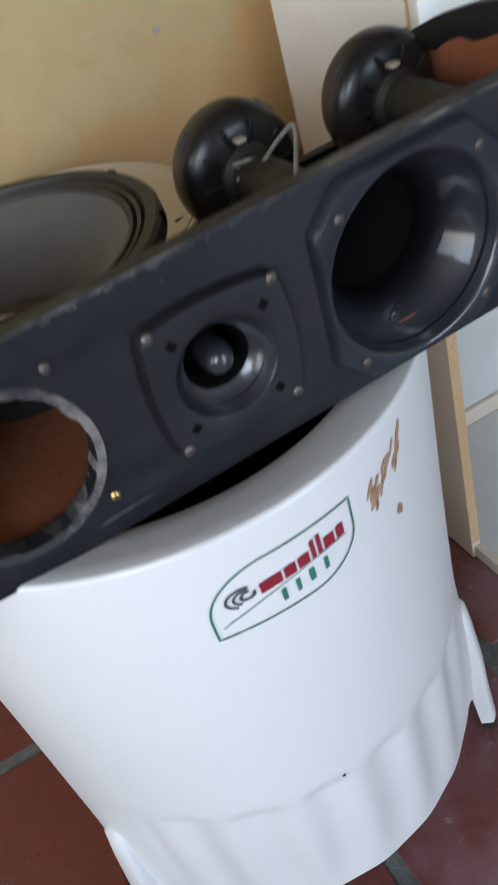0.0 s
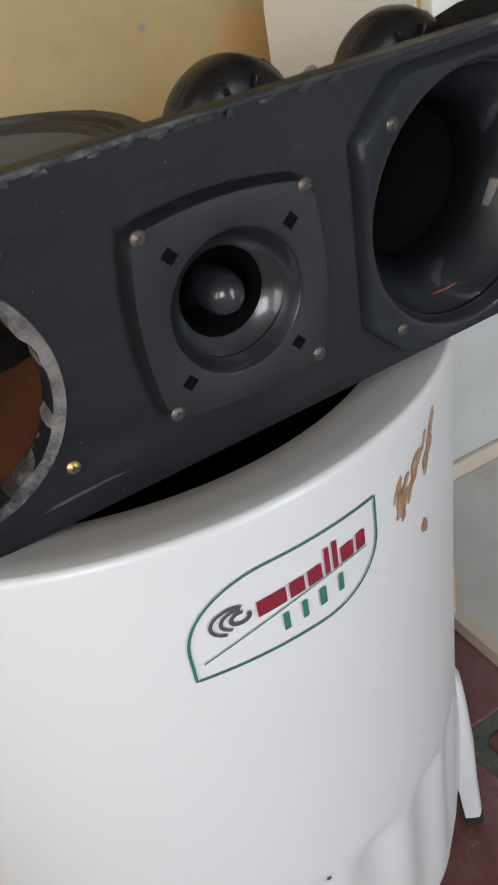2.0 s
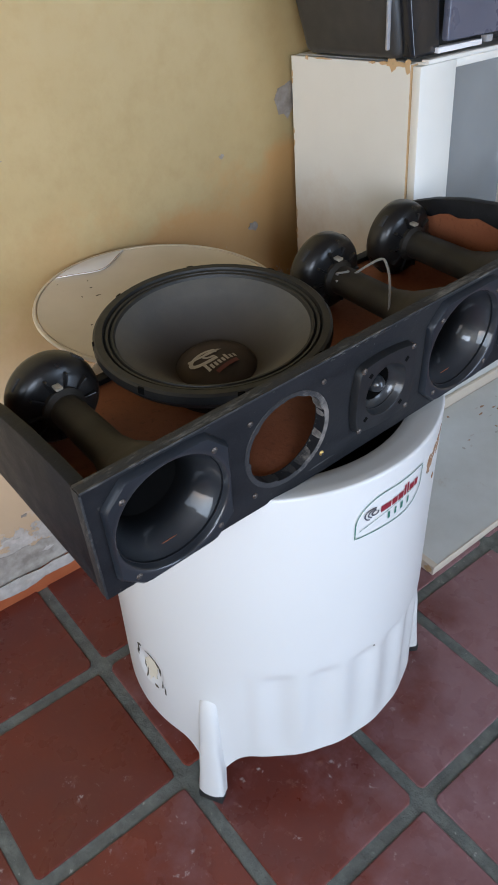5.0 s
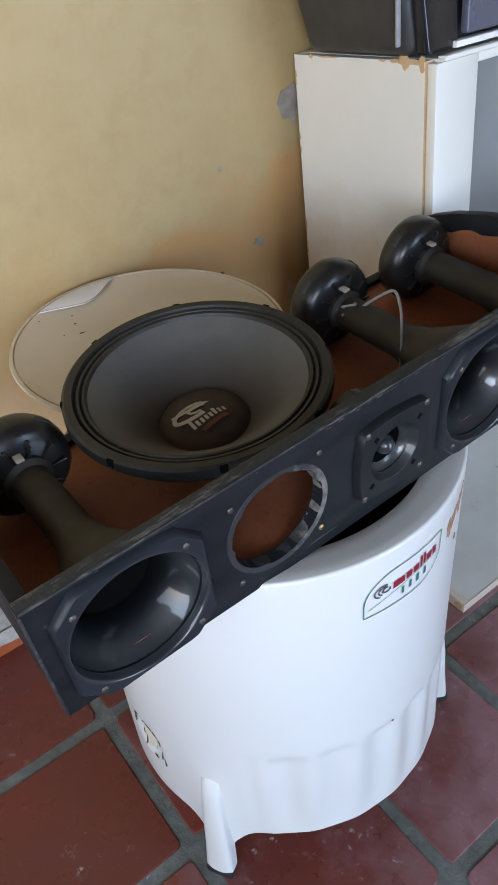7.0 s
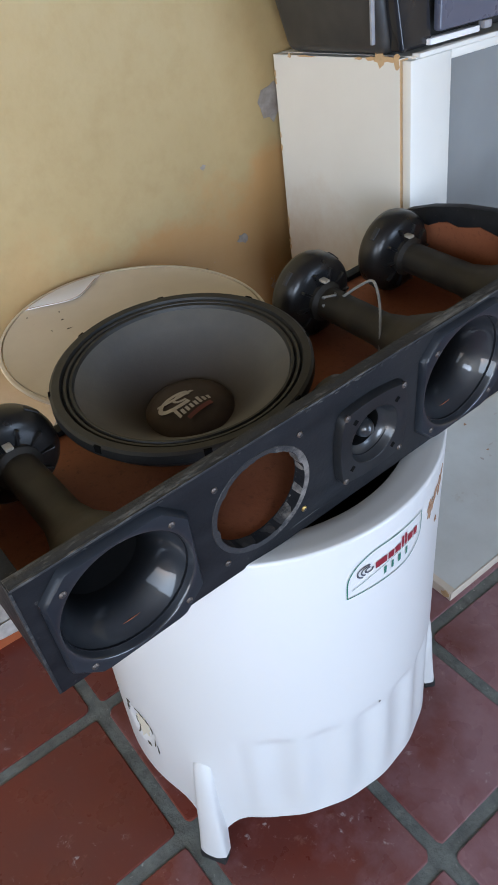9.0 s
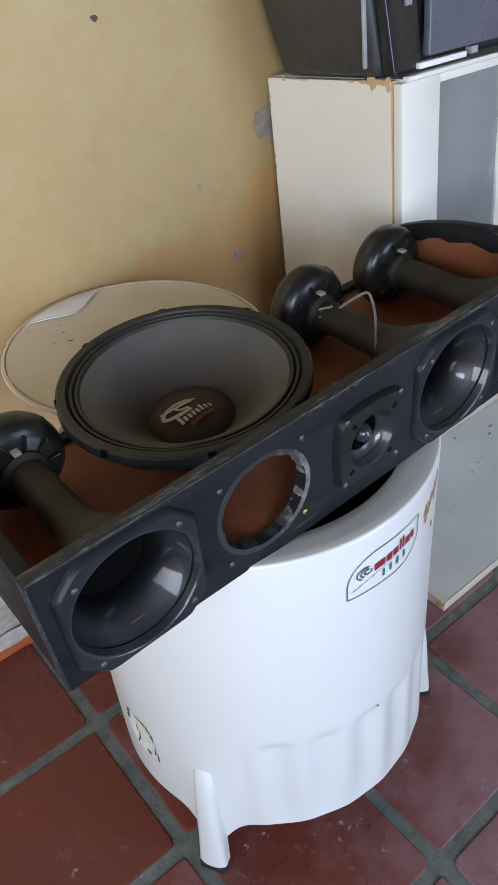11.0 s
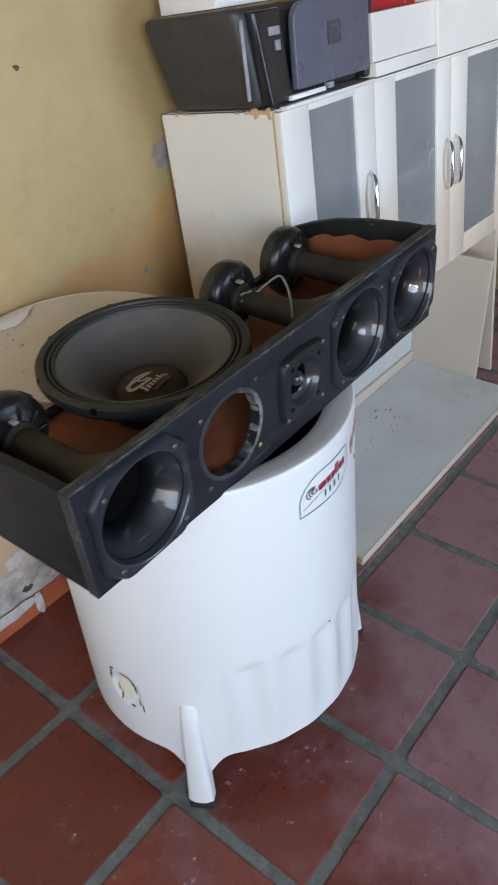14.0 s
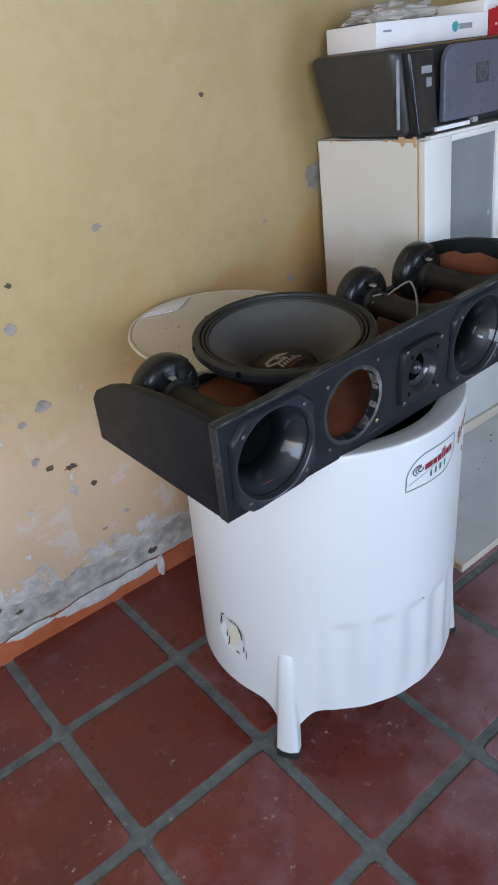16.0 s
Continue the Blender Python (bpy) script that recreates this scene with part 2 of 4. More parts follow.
def worn_ring():
    k = Nodes("worn_cut_ring")
    side = k.ramp(k.axis(0), HOLE_X - 0.01, HOLE_X + 0.065, -0.22, 0.13)
    bare = k.ramp(k.math("ADD", k.noise(45, 6, 0.7), side), 0.46, 0.68)
    c = k.mix(bare, (0.020, 0.020, 0.022), (0.17, 0.155, 0.14))
    return k.done(c, 0.6, 0.0, k.noise(150, 5), 0.5, 0.003)


HOLE_X = 0.268  # the empty opening, along the loudspeaker box
M = dict(
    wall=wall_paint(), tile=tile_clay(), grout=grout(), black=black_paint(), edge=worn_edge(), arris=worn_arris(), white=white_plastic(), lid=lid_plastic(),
    cab=cabinet_white(), board=board_white(), cone=cone_paper(), horn=horn_plastic(),
    raw=chipboard("raw_brown_board", (0.21, 0.060, 0.024), (0.29, 0.098, 0.040)),
    chip=chipboard("chipboard_edge", (0.46, 0.29, 0.13), (0.58, 0.40, 0.22)),
    ring=worn_ring(), bell=horn_bell(),
    cap=simple("brown_paper_cap", (0.032, 0.021, 0.014), (0.050, 0.032, 0.021), 18, 0.75),
    skirt=simple("orange_red_skirting", (0.36, 0.085, 0.03), (0.46, 0.14, 0.055), 9, 0.5),
    plain_wall=simple("ochre_plaster", (0.34, 0.26, 0.14), (0.42, 0.33, 0.19), 3, 0.8),
    ceiling=simple("unseen_dark_ceiling", (0.13, 0.085, 0.05), (0.19, 0.13, 0.08), 3, 0.7),
    spill=simple("spilled_plaster", (0.42, 0.39, 0.36), (0.58, 0.55, 0.52), 40, 0.8, 0.0, 120, 0.4),
    foam=simple("black_rubber", (0.010, 0.010, 0.010), (0.020, 0.019, 0.017), 30, 0.5),
    frame=simple("black_steel_basket", (0.008, 0.008, 0.009), (0.016, 0.016, 0.017), 30, 0.42),
    dusty=simple("dusty_black_plastic", (0.008, 0.008, 0.009), (0.020, 0.018, 0.016), 22, 0.32),
    dustyhorn=simple("dusty_horn_throat", (0.013, 0.011, 0.009), (0.034, 0.028, 0.020), 14, 0.6),
    screw=simple("steel_screw", (0.15, 0.125, 0.11), (0.08, 0.065, 0.055), 300, 0.45, 0.7),
    brass=simple("brass_screw", (0.60, 0.42, 0.14), (0.42, 0.28, 0.1), 300, 0.4, 0.9),
    chrome=simple("chrome", (0.75, 0.75, 0.76), (0.65, 0.65, 0.66), 60, 0.12, 1.0),
    wire=simple("grey_wire", (0.20, 0.195, 0.185), (0.28, 0.27, 0.25), 60, 0.5),
    silver=simple("silver_print", (0.42, 0.37, 0.30), (0.33, 0.29, 0.23), 120, 0.5),
    red=simple("red_print", (0.22, 0.012, 0.026), (0.28, 0.018, 0.034), 60, 0.4),
    dimred=simple("faded_red_print", (0.10, 0.022, 0.018), (0.13, 0.03, 0.022), 60, 0.6),
    green=simple("green_print", (0.02, 0.14, 0.10), (0.03, 0.18, 0.13), 60, 0.4),
    slate=simple("dark_grey_print", (0.06, 0.065, 0.08), (0.09, 0.09, 0.11), 60, 0.4),
    rust=simple("brown_scuff", (0.26, 0.13, 0.065), (0.44, 0.29, 0.19), 130, 0.7),
    crack=simple("dark_crack", (0.05, 0.04, 0.03), (0.10, 0.08, 0.05), 90, 0.8),
    cream=simple("broken_plastic", (0.66, 0.60, 0.46), (0.72, 0.67, 0.55), 40, 0.6),
    rubber=simple("rubber_foot", (0.012, 0.012, 0.012), (0.022, 0.022, 0.022), 40, 0.7),
    dark=simple("dark_tub", (0.02, 0.02, 0.022), (0.04, 0.04, 0.042), 10, 0.6),
    recess_shade=painted_recess(),
    satin=simple("satin_black_plastic", (0.008, 0.009, 0.010), (0.016, 0.017, 0.019), 18, 0.42),
    patch=simple("weathered_plaster", (0.26, 0.235, 0.205), (0.50, 0.47, 0.43), 26, 0.85, 0.0, 120, 0.6),
    bare=simple("bare_plaster", (0.22, 0.195, 0.17), (0.36, 0.33, 0.30), 45, 0.85, 0.0, 150, 0.5),
    printer=simple("charcoal_printer_plastic", (0.030, 0.030, 0.031), (0.044, 0.042, 0.040), 25, 0.48, 0.0, 500, 0.25),
    gloss=simple("glossy_printer_plastic", (0.014, 0.015, 0.018), (0.022, 0.022, 0.026), 10, 0.14),
    flap=simple("blue_grey_plastic", (0.085, 0.090, 0.125), (0.105, 0.110, 0.15), 8, 0.3),
    flapdark=simple("dark_emblem", (0.045, 0.048, 0.06), (0.06, 0.062, 0.075), 40, 0.3),
    bagfilm=simple("dull_bag_film", (0.30, 0.27, 0.23), (0.46, 0.43, 0.39), 30, 0.35),
    carton=simple("white_carton", (0.74, 0.73, 0.74), (0.80, 0.79, 0.79), 9, 0.55),
    teal=simple("teal_print", (0.05, 0.32, 0.34), (0.07, 0.36, 0.36), 40, 0.5),
    greyprint=simple("grey_print", (0.22, 0.22, 0.24), (0.32, 0.32, 0.33), 40, 0.5),
    reflecting_top=simple("dusty_reflecting_top", (0.16, 0.10, 0.045), (0.22, 0.15, 0.075), 16, 0.4),
    inner=simple("grey_cabinet_inside", (0.36, 0.37, 0.37), (0.42, 0.43, 0.43), 6, 0.7),
)


def red_cloth():
    k = Nodes("red_dotted_cloth")
    d = k.ramp(k.voronoi(55), 0.16, 0.2)
    return k.done(k.mix(d, (0.75, 0.68, 0.62), (0.42, 0.012, 0.02)), 0.8, 0.0, k.noise(200, 4), 0.3, 0.002)


def glass():
    k = Nodes("reflection_grey_glass")
    k.b.inputs["Transmission Weight"].default_value = 0.55
    k.b.inputs["IOR"].default_value = 1.45
    # the grey base colour carries the pane's sky reflection
    return k.done(k.mix(k.ramp(k.noise(5, 4), 0.3, 0.7), (0.27, 0.285, 0.29), (0.34, 0.355, 0.36)), 0.10)


M["satin"].node_tree.nodes["Principled BSDF"].inputs["Specular IOR Level"].default_value = 0.30
M["cloth"], M["glass"] = red_cloth(), glass()

# ---- mesh helpers ----


def thing(name, label, category, at=(0, 0, 0), turn=(0, 0, 0), group="", kind=""):
    ob = new(name)
    ob.empty_display_size = 0.05
    ob.matrix_world = pose(*at, *turn)
    return tagged(ob, label, category, group, kind)


def part(name, bm, material, parent=None, label="", smooth=True, kind=""):
    me = bpy.data.meshes.new(name)
    bm.normal_update()
    bm.to_mesh(me)
    bm.free()
    me.materials.append(M[material])
    if smooth:
        me.shade_smooth()
        me.set_sharp_from_angle(angle=radians(38))
    ob = new(name, me)
    ob.parent = parent
    return tagged(ob, label, kind=kind)


def block(x0, y0, z0, x1, y1, z1, bevel=0.0, segs=2):
    bm = bmesh.new()
    bmesh.ops.create_cube(bm, size=1)
    for v in bm.verts:
        v.co = Vector(((x0 + x1) / 2 + v.co.x * (x1 - x0), (y0 + y1) / 2 + v.co.y * (y1 - y0), (z0 + z1) / 2 + v.co.z * (z1 - z0)))
    if bevel:
        bmesh.ops.bevel(bm, geom=bm.edges[:], offset=bevel, segments=segs, profile=0.5, affect="EDGES")
    return bm


def lathe(profile, segs=48, axis="z", at=(0, 0, 0), closed=False):
    """Turns (radius, height) pairs about an axis."""
    bm = bmesh.new()
    rings = []
    for r, h in profile:
        ring = []
        for i in range(segs):
            a = 2 * math.pi * i / segs
            c, s = r * math.cos(a), r * math.sin(a)
            p = (c, s, h) if axis == "z" else (c, h, s)
            ring.append(bm.verts.new(Vector(p) + Vector(at)))
        rings.append(ring)
    pairs = list(zip(rings, rings[1:])) + ([(rings[-1], rings[0])] if closed else [])
    for a, b in pairs:
        for i in range(segs):
            j = (i + 1) % segs
            bm.faces.new((a[i], a[j], b[j], b[i]))
    bmesh.ops.remove_doubles(bm, verts=bm.verts[:], dist=1e-6)
    bmesh.ops.recalc_face_normals(bm, faces=bm.faces[:])
    return bm


def prism(outline, depth, place, bevel=0.0):
    """A plate from a 2D outline: place(u, v, w) maps outline and depth w into space."""
    bm = bmesh.new()
    a = [bm.verts.new(place(u, v, 0.0)) for u, v in outline]
    b = [bm.verts.new(place(u, v, depth)) for u, v in outline]
    n = len(outline)
    top, low = bm.faces.new(a), bm.faces.new(b[::-1])
    for i in range(n):
        bm.faces.new((a[i], b[i], b[(i + 1) % n], a[(i + 1) % n]))
    bmesh.ops.recalc_face_normals(bm, faces=bm.faces[:])
    if bevel:
        edges = [e for e in bm.edges if len({top, low} & set(e.link_faces)) == 1]
        bmesh.ops.bevel(bm, geom=edges, offset=bevel, segments=2, profile=0.5, affect="EDGES")
    return bm


def tube(points, radius, segs=10, radii=None):
    """A round rod along points."""
    bm = bmesh.new()
    pts = [Vector(p) for p in points]
    rings = []
    side = None
    for i, p in enumerate(pts):
        d = (pts[min(i + 1, len(pts) - 1)] - pts[max(i - 1, 0)]).normalized()
        side = d.orthogonal() if side is None else (side - d * side.dot(d))
        side.normalize()
        up = d.cross(side)
        r = radii[i] if radii else radius
        rings.append([bm.verts.new(p + (side * math.cos(t) + up * math.sin(t)) * r) for t in [2 * math.pi * k / segs for k in range(segs)]])
    for a, b in zip(rings, rings[1:]):
        for i in range(segs):
            j = (i + 1) % segs
            bm.faces.new((a[i], a[j], b[j], b[i]))
    bm.faces.new(rings[0][::-1])
    bm.faces.new(rings[-1])
    bmesh.ops.recalc_face_normals(bm, faces=bm.faces[:])
    return bm


def spline(points, n=8):
    """Smooth points through given ones."""
    p = [Vector(q) for q in points]
    p = [2 * p[0] - p[1]] + p + [2 * p[-1] - p[-2]]
    out = []
    for i in range(1, len(p) - 2):
        for k in range(n):
            t = k / n
            a, b, c, d = p[i - 1], p[i], p[i + 1], p[i + 2]
            out.append(0.5 * (2 * b + (c - a) * t + (2 * a - 5 * b + 4 * c - d) * t * t + (3 * b - a - 3 * c + d) * t ** 3))
    return out + [p[-2]]


def blob(rx, ry, n=14, rough=0.25, seed=0):
    """An uneven outline."""
    rnd = random.Random(seed)
    return [(rx * math.cos(2 * math.pi * i / n) * (1 + rnd.uniform(-rough, rough)), ry * math.sin(2 * math.pi * i / n) * (1 + rnd.uniform(-rough, rough))) for i in range(n)]


def rounded(w, h, radii, n=8):
    """A rectangle from (0, 0) with corner radii (bl, br, tr, tl)."""
    out = []
    for (cx, cy), r, a0 in (((0, 0), radii[0], 180), ((w, 0), radii[1], 270), ((w, h), radii[2], 0), ((0, h), radii[3], 90)):
        ox, oy = (r if cx == 0 else w - r), (r if cy == 0 else h - r)
        if r <= 0:
            out.append((cx, cy))
            continue
        for i in range(n + 1):
            a = radians(a0 + 90 * i / n)
            out.append((ox + r * math.cos(a), oy + r * math.sin(a)))
    return out


def join(*bms):
    out = bmesh.new()
    for b in bms:
        me = bpy.data.meshes.new("t")
        b.to_mesh(me)
        b.free()
        out.from_mesh(me)
        bpy.data.meshes.remove(me)
    return out

# ---- the room ----
WALL_Y, X0, X1, Y0, H = 0.595, -2.2, 2.6, -2.4, 2.6


def slab(name, label, category, bm, material):
    ob = part(name, bm, material, None, label, smooth=False)
    return tagged(ob, label, category, "", "structure")


wall_north = slab("wall_north", "ochre painted wall with damp, peeling paint and bare plaster", "wall", block(X0 - 0.15, WALL_Y, -0.1, X1 + 0.15, WALL_Y + 0.15, H), "wall")
# unseen walls that close the room, kept darker to cut bounce light
slab("wall_east", "unseen ochre plastered side wall", "wall", block(X1, Y0, -0.1, X1 + 0.15, WALL_Y - 0.001, H), "plain_wall")
# the unseen wall behind, with a window opening and a doorway added for fill light
WX0, WX1, WZ0, WZ1 = -2.15, -0.75, 1.05, 2.25
slab("wall_south", "unseen ochre plastered wall with a window opening and an added doorway", "wall", join(
    block(X0 - 0.15, Y0 - 0.15, -0.1, WX0, Y0, H), block(WX1, Y0 - 0.15, -0.1, 0.85, Y0, H), block(1.75, Y0 - 0.15, -0.1, X1 + 0.15, Y0, H), block(0.85, Y0 - 0.15, 2.08, 1.75, Y0, H),
    block(WX0, Y0 - 0.15, -0.1, WX1, Y0, WZ0), block(WX0, Y0 - 0.15, WZ1, WX1, Y0, H)), "plain_wall")
slab("wall_west", "unseen ochre plastered side wall with a window opening", "wall", join(
    block(X0 - 0.15, Y0, -0.1, X0, -1.55, H), block(X0 - 0.15, -0.35, -0.1, X0, WALL_Y - 0.001, H),
    block(X0 - 0.15, -1.55, -0.1, X0, -0.35, 0.6), block(X0 - 0.15, -1.55, 2.2, X0, -0.35, H)), "plain_wall")
# unseen ceiling, coloured dark so that little light bounces down
slab("ceiling", "unseen dark ceiling that holds back bounce light", "ceiling", block(X0 - 0.15, Y0 - 0.15, H, X1 + 0.15, WALL_Y + 0.15, H + 0.1), "ceiling")
floor = slab("floor", "dark red clay tile floor with wide grey cement joints", "floor", block(X0 - 0.15, Y0 - 0.15, -0.12, X1 + 0.15, WALL_Y + 0.1, -0.004), "grout")

# skirting: a narrow band of orange-red paint on a thin proud strip
rnd = random.Random(5)
top = [(X0 + i * 0.02, 0.062 + rnd.uniform(-0.003, 0.003)) for i in range(int((0.72 - X0) / 0.02) + 1)]
slab("baseboard", "low orange-red painted skirting with plaster spilled over it", "skirting", prism([(X0, -0.004)] + [(0.72, -0.004)] + top[::-1], 0.007, lambda u, v, w: (u, WALL_Y - 0.0005 - w, v)), "skirt")
for i, (x, w, h) in enumerate(((-0.06, 0.10, 0.03), (0.06, 0.09, 0.025), (-0.24, 0.06, 0.012), (0.145, 0.012, 0.06))):
    o = [(x + a, 0.063 + 0.004 - h / 2 + b) for a, b in blob(w, h / 2 + 0.006, 18, 0.2, i)]
    part("plaster_spill", prism(o, 0.003, lambda u, v, w, i=i: (u, WALL_Y - 0.0079 - 0.0009 * i - w, v), 0.001), "spill", wall_north, "spilled pale plaster")

# chips and specks on the paint
for i, (x, z, s, m) in enumerate(((0.407, 1.191, 0.006, "crack"), (0.578, 0.887, 0.006, "bare"), (0.112, 0.972, 0.011, "bare"), (-0.10, 0.903, 0.007, "crack"), (-0.115, 0.815, 0.016, "bare"),
                                  (0.745, 0.965, 0.024, "bare"), (-0.085, 0.625, 0.018, "bare"), (-0.14, 0.60, 0.011, "bare"), (0.15, 0.42, 0.03, "bare"), (0.66, 0.72, 0.014, "bare"),
                                  (0.56, 0.68, 0.008, "crack"), (-0.13, 0.50, 0.012, "bare"), (0.0, 0.38, 0.009, "crack"), (-0.10, 0.47, 0.010, "crack"))):
    part("paint_chip", prism([(x + a, z + b) for a, b in blob(s, s * (0.75 if i != 5 else 1.3), 11, 0.35, i)], 0.0012, lambda u, v, w: (u, WALL_Y - 0.0002 - w, v)), m, wall_north)

# flaking paint and bare plaster low on the wall
rnd = random.Random(33)
for i in range(34):
    x, z = rnd.uniform(-0.75, 0.22), 0.08 + 0.5 * rnd.random() ** 2.2
    s = rnd.uniform(0.002, 0.010) * (1.3 if z < 0.25 else 0.8)
    o = [(x + a, z + b) for a, b in blob(s * rnd.uniform(0.7, 2.2), s, 13, 0.5, i + 100)]
    part("flake", prism(o, 0.0016, lambda u, v, w: (u, WALL_Y - 0.0002 - w, v), 0.0003), rnd.choice(("bare", "spill", "spill", "crack")), wall_north)


def ragged(x0, x1, low, high, seed):
    """A long patch with a ragged upper edge."""
    n = 160
    top = [(x0 + (x1 - x0) * i / n, high + 0.034 * noise.fractal(Vector((seed + i * 0.075, 0, 0)), 0.8, 2.0, 4)) for i in range(n + 1)]
    return [(x0, low), (x1, low)] + top[::-1]


part("bare_patch", prism(ragged(-0.9, 0.27, 0.055, 0.145, 3.1), 0.0008, lambda u, v, w: (u, WALL_Y - 0.0002 - w, v)), "patch", wall_north, "bare grey plaster where paint has fallen")

# ---- washing machine ----
CX, CY, R = 0.283, 0.121, 0.2815
RIM = 0.7215
TILT = pose(CX, CY, RIM, -2.4, -0.6) @ pose(0, 0, -RIM)
FEET = (209.5, 328.5, 89.0)


def angle_gap(a, b):
    return abs((a - b + 180) % 360 - 180)


def smooth(a, b, x):
    t = min(max((x - a) / (b - a), 0), 1)
    return t * t * (3 - 2 * t)


def body_radius(deg, z):
    r = R + 0.005 * smooth(0.55, 0.10, z)
    d = (deg + 360) % 360
    # shallow upright flutes between two feet
    win = smooth(219, 226, d) * smooth(322, 315, d) * smooth(0.352, 0.335, z) * smooth(0.095, 0.19, z)
    if win > 0:
        wave = 0.5 - 0.5 * math.cos((d - 226) / 89 * 2 * math.pi * 6)
        r += win * (-0.0080 + 0.0072 * (1 - wave))
    # bulge that carries each foot
    f = min(angle_gap(d, k) for k in FEET)
    r += 0.010 * math.exp(-(f / 7.0) ** 2) * smooth(0.36, 0.16, z)
    # broken dent
    q = math.hypot(angle_gap(d, 183.5) / 6.3, (z - 0.255) / 0.038)
    r -= 0.005 * smooth(1.15, 0.85, q)
    return r


def wash_body():
    bm = bmesh.new()
    n, rows = 288, 64
    rings = []
    for j in range(rows + 1):
        ring = []
        for i in range(n):
            deg = 360 * i / n
            f = min(angle_gap(deg, k) for k in FEET)
            low = 0.120 - 0.066 * math.exp(-(f / 7.0) ** 2)
            z = low + (RIM - 0.005 - low) * j / rows
            r, a = body_radius(deg, z), radians(deg)
            ring.append(bm.verts.new((r * math.cos(a), r * math.sin(a), z)))
        rings.append(ring)
    inner = [bm.verts.new((v.co.x * 0.975, v.co.y * 0.975, v.co.z + 0.001)) for v in rings[0]]
    deep = [bm.verts.new((v.co.x * 0.95, v.co.y * 0.95, 0.2)) for v in rings[0]]
    rings = [deep, inner] + rings
    for t in (15, 32, 50, 70, 90):
        a = radians(t)
        rr, zz = R - 0.004 + 0.004 * math.cos(a), RIM - 0.005 + 0.005 * math.sin(a)
        rings.append([bm.verts.new((rr * math.cos(2 * math.pi * i / n), rr * math.sin(2 * math.pi * i / n), zz)) for i in range(n)])
    for rr, zz in ((0.264, RIM - 0.0018), (0.248, RIM - 0.0044), (0.2345, RIM - 0.0068), (0.2310, RIM - 0.0090), (0.2295, RIM - 0.014), (0.228, RIM - 0.04)):
        rings.append([bm.verts.new((rr * math.cos(2 * math.pi * i / n), rr * math.sin(2 * math.pi * i / n), zz)) for i in range(n)])
    for a, b in zip(rings, rings[1:]):
        for i in range(n):
            k = (i + 1) % n
            bm.faces.new((a[i], a[k], b[k], b[i]))
    return bm


wash = thing("washing_machine", "round white plastic top-loading washing machine, scuffed and chipped", "washing machine")
wash.matrix_world = TILT
part("body", wash_body(), "white", wash)
part("tub", lathe([(0.2275, RIM - 0.035), (0.220, 0.35), (0.10, 0.32), (0.001, 0.32)], 64), "dark", wash, "dark hollow tub")
part("base_plate", lathe([(0.255, 0.19), (0.001, 0.19)], 64), "dark", wash)


def on_drum(deg0, z0):
    """Maps metres along the drum and up, onto its surface."""
    def place(u, v, w):
        a = radians(deg0) + u / R
        r = body_radius(math.degrees(a), z0 + v) + 0.0012 - w
        return (r * math.cos(a), r * math.sin(a), z0 + v)
    return place


def foot_lift(deg):
    """What brings a foot of the tilted machine back to the ground."""
    return 0.0015 + 0.32 * (0.0419 * math.sin(radians(deg)) - 0.0105 * math.cos(radians(deg)))


def foot(deg):
    """A tapering upright foot that flares outwards to the ground."""
    bm = bmesh.new()
    a = radians(deg)
    out, side = Vector((math.cos(a), math.sin(a), 0)), Vector((-math.sin(a), math.cos(a), 0))
    rows = []
    for z, r0, r1, w in ((0.272, 0.272, 0.286, 0.011), (0.262, 0.268, 0.296, 0.0155), (0.22, 0.262, 0.303, 0.0175), (0.15, 0.276, 0.312, 0.019), (0.08, 0.290, 0.317, 0.022), (0.020 + foot_lift(deg), 0.300, 0.324, 0.025)):
        ring = [(r0, -w)] + [(r1 - 0.012 + 0.012 * math.cos(radians(t)) ** 0.6, w * math.sin(radians(t))) for t in (-90, -75, -58, -38, -18, 0, 18, 38, 58, 75, 90)] + [(r0, w)]
        rows.append([bm.verts.new(out * r + side * s + Vector((0, 0, z))) for r, s in ring])
    for p, q in zip(rows, rows[1:]):
        for i in range(13):
            bm.faces.new((p[i], p[(i + 1) % 13], q[(i + 1) % 13], q[i]))
    bm.faces.new(rows[0])
    bm.faces.new(rows[-1][::-1])
    bmesh.ops.recalc_face_normals(bm, faces=bm.faces[:])
    return bm


for deg in FEET:
    f = part("foot", foot(deg), "white", wash)
    a = radians(deg)
    c, s = math.cos(a), math.sin(a)
    lift = foot_lift(deg)
    bm = block(0.3015, -0.0235, lift, 0.3235, 0.0235, lift + 0.022, 0.003)
    bm.transform(Matrix.Rotation(a, 4, "Z"))
    part("rubber_foot", bm, "rubber", f)

# printed badge
LDEG, LZ, LW, LH = -103.6, 0.6215, 0.1225, 0.0740
leaf = rounded(LW, LH, (0.0, 0.044, 0.0, 0.049), 12)


def dense(outline, step=0.006):
    out = []
    for (ax, ay), (bx, by) in zip(outline, outline[1:] + outline[:1]):
        k = max(1, int(math.hypot(bx - ax, by - ay) / step))
        out += [(ax + (bx - ax) * i / k, ay + (by - ay) * i / k) for i in range(k)]
    return out


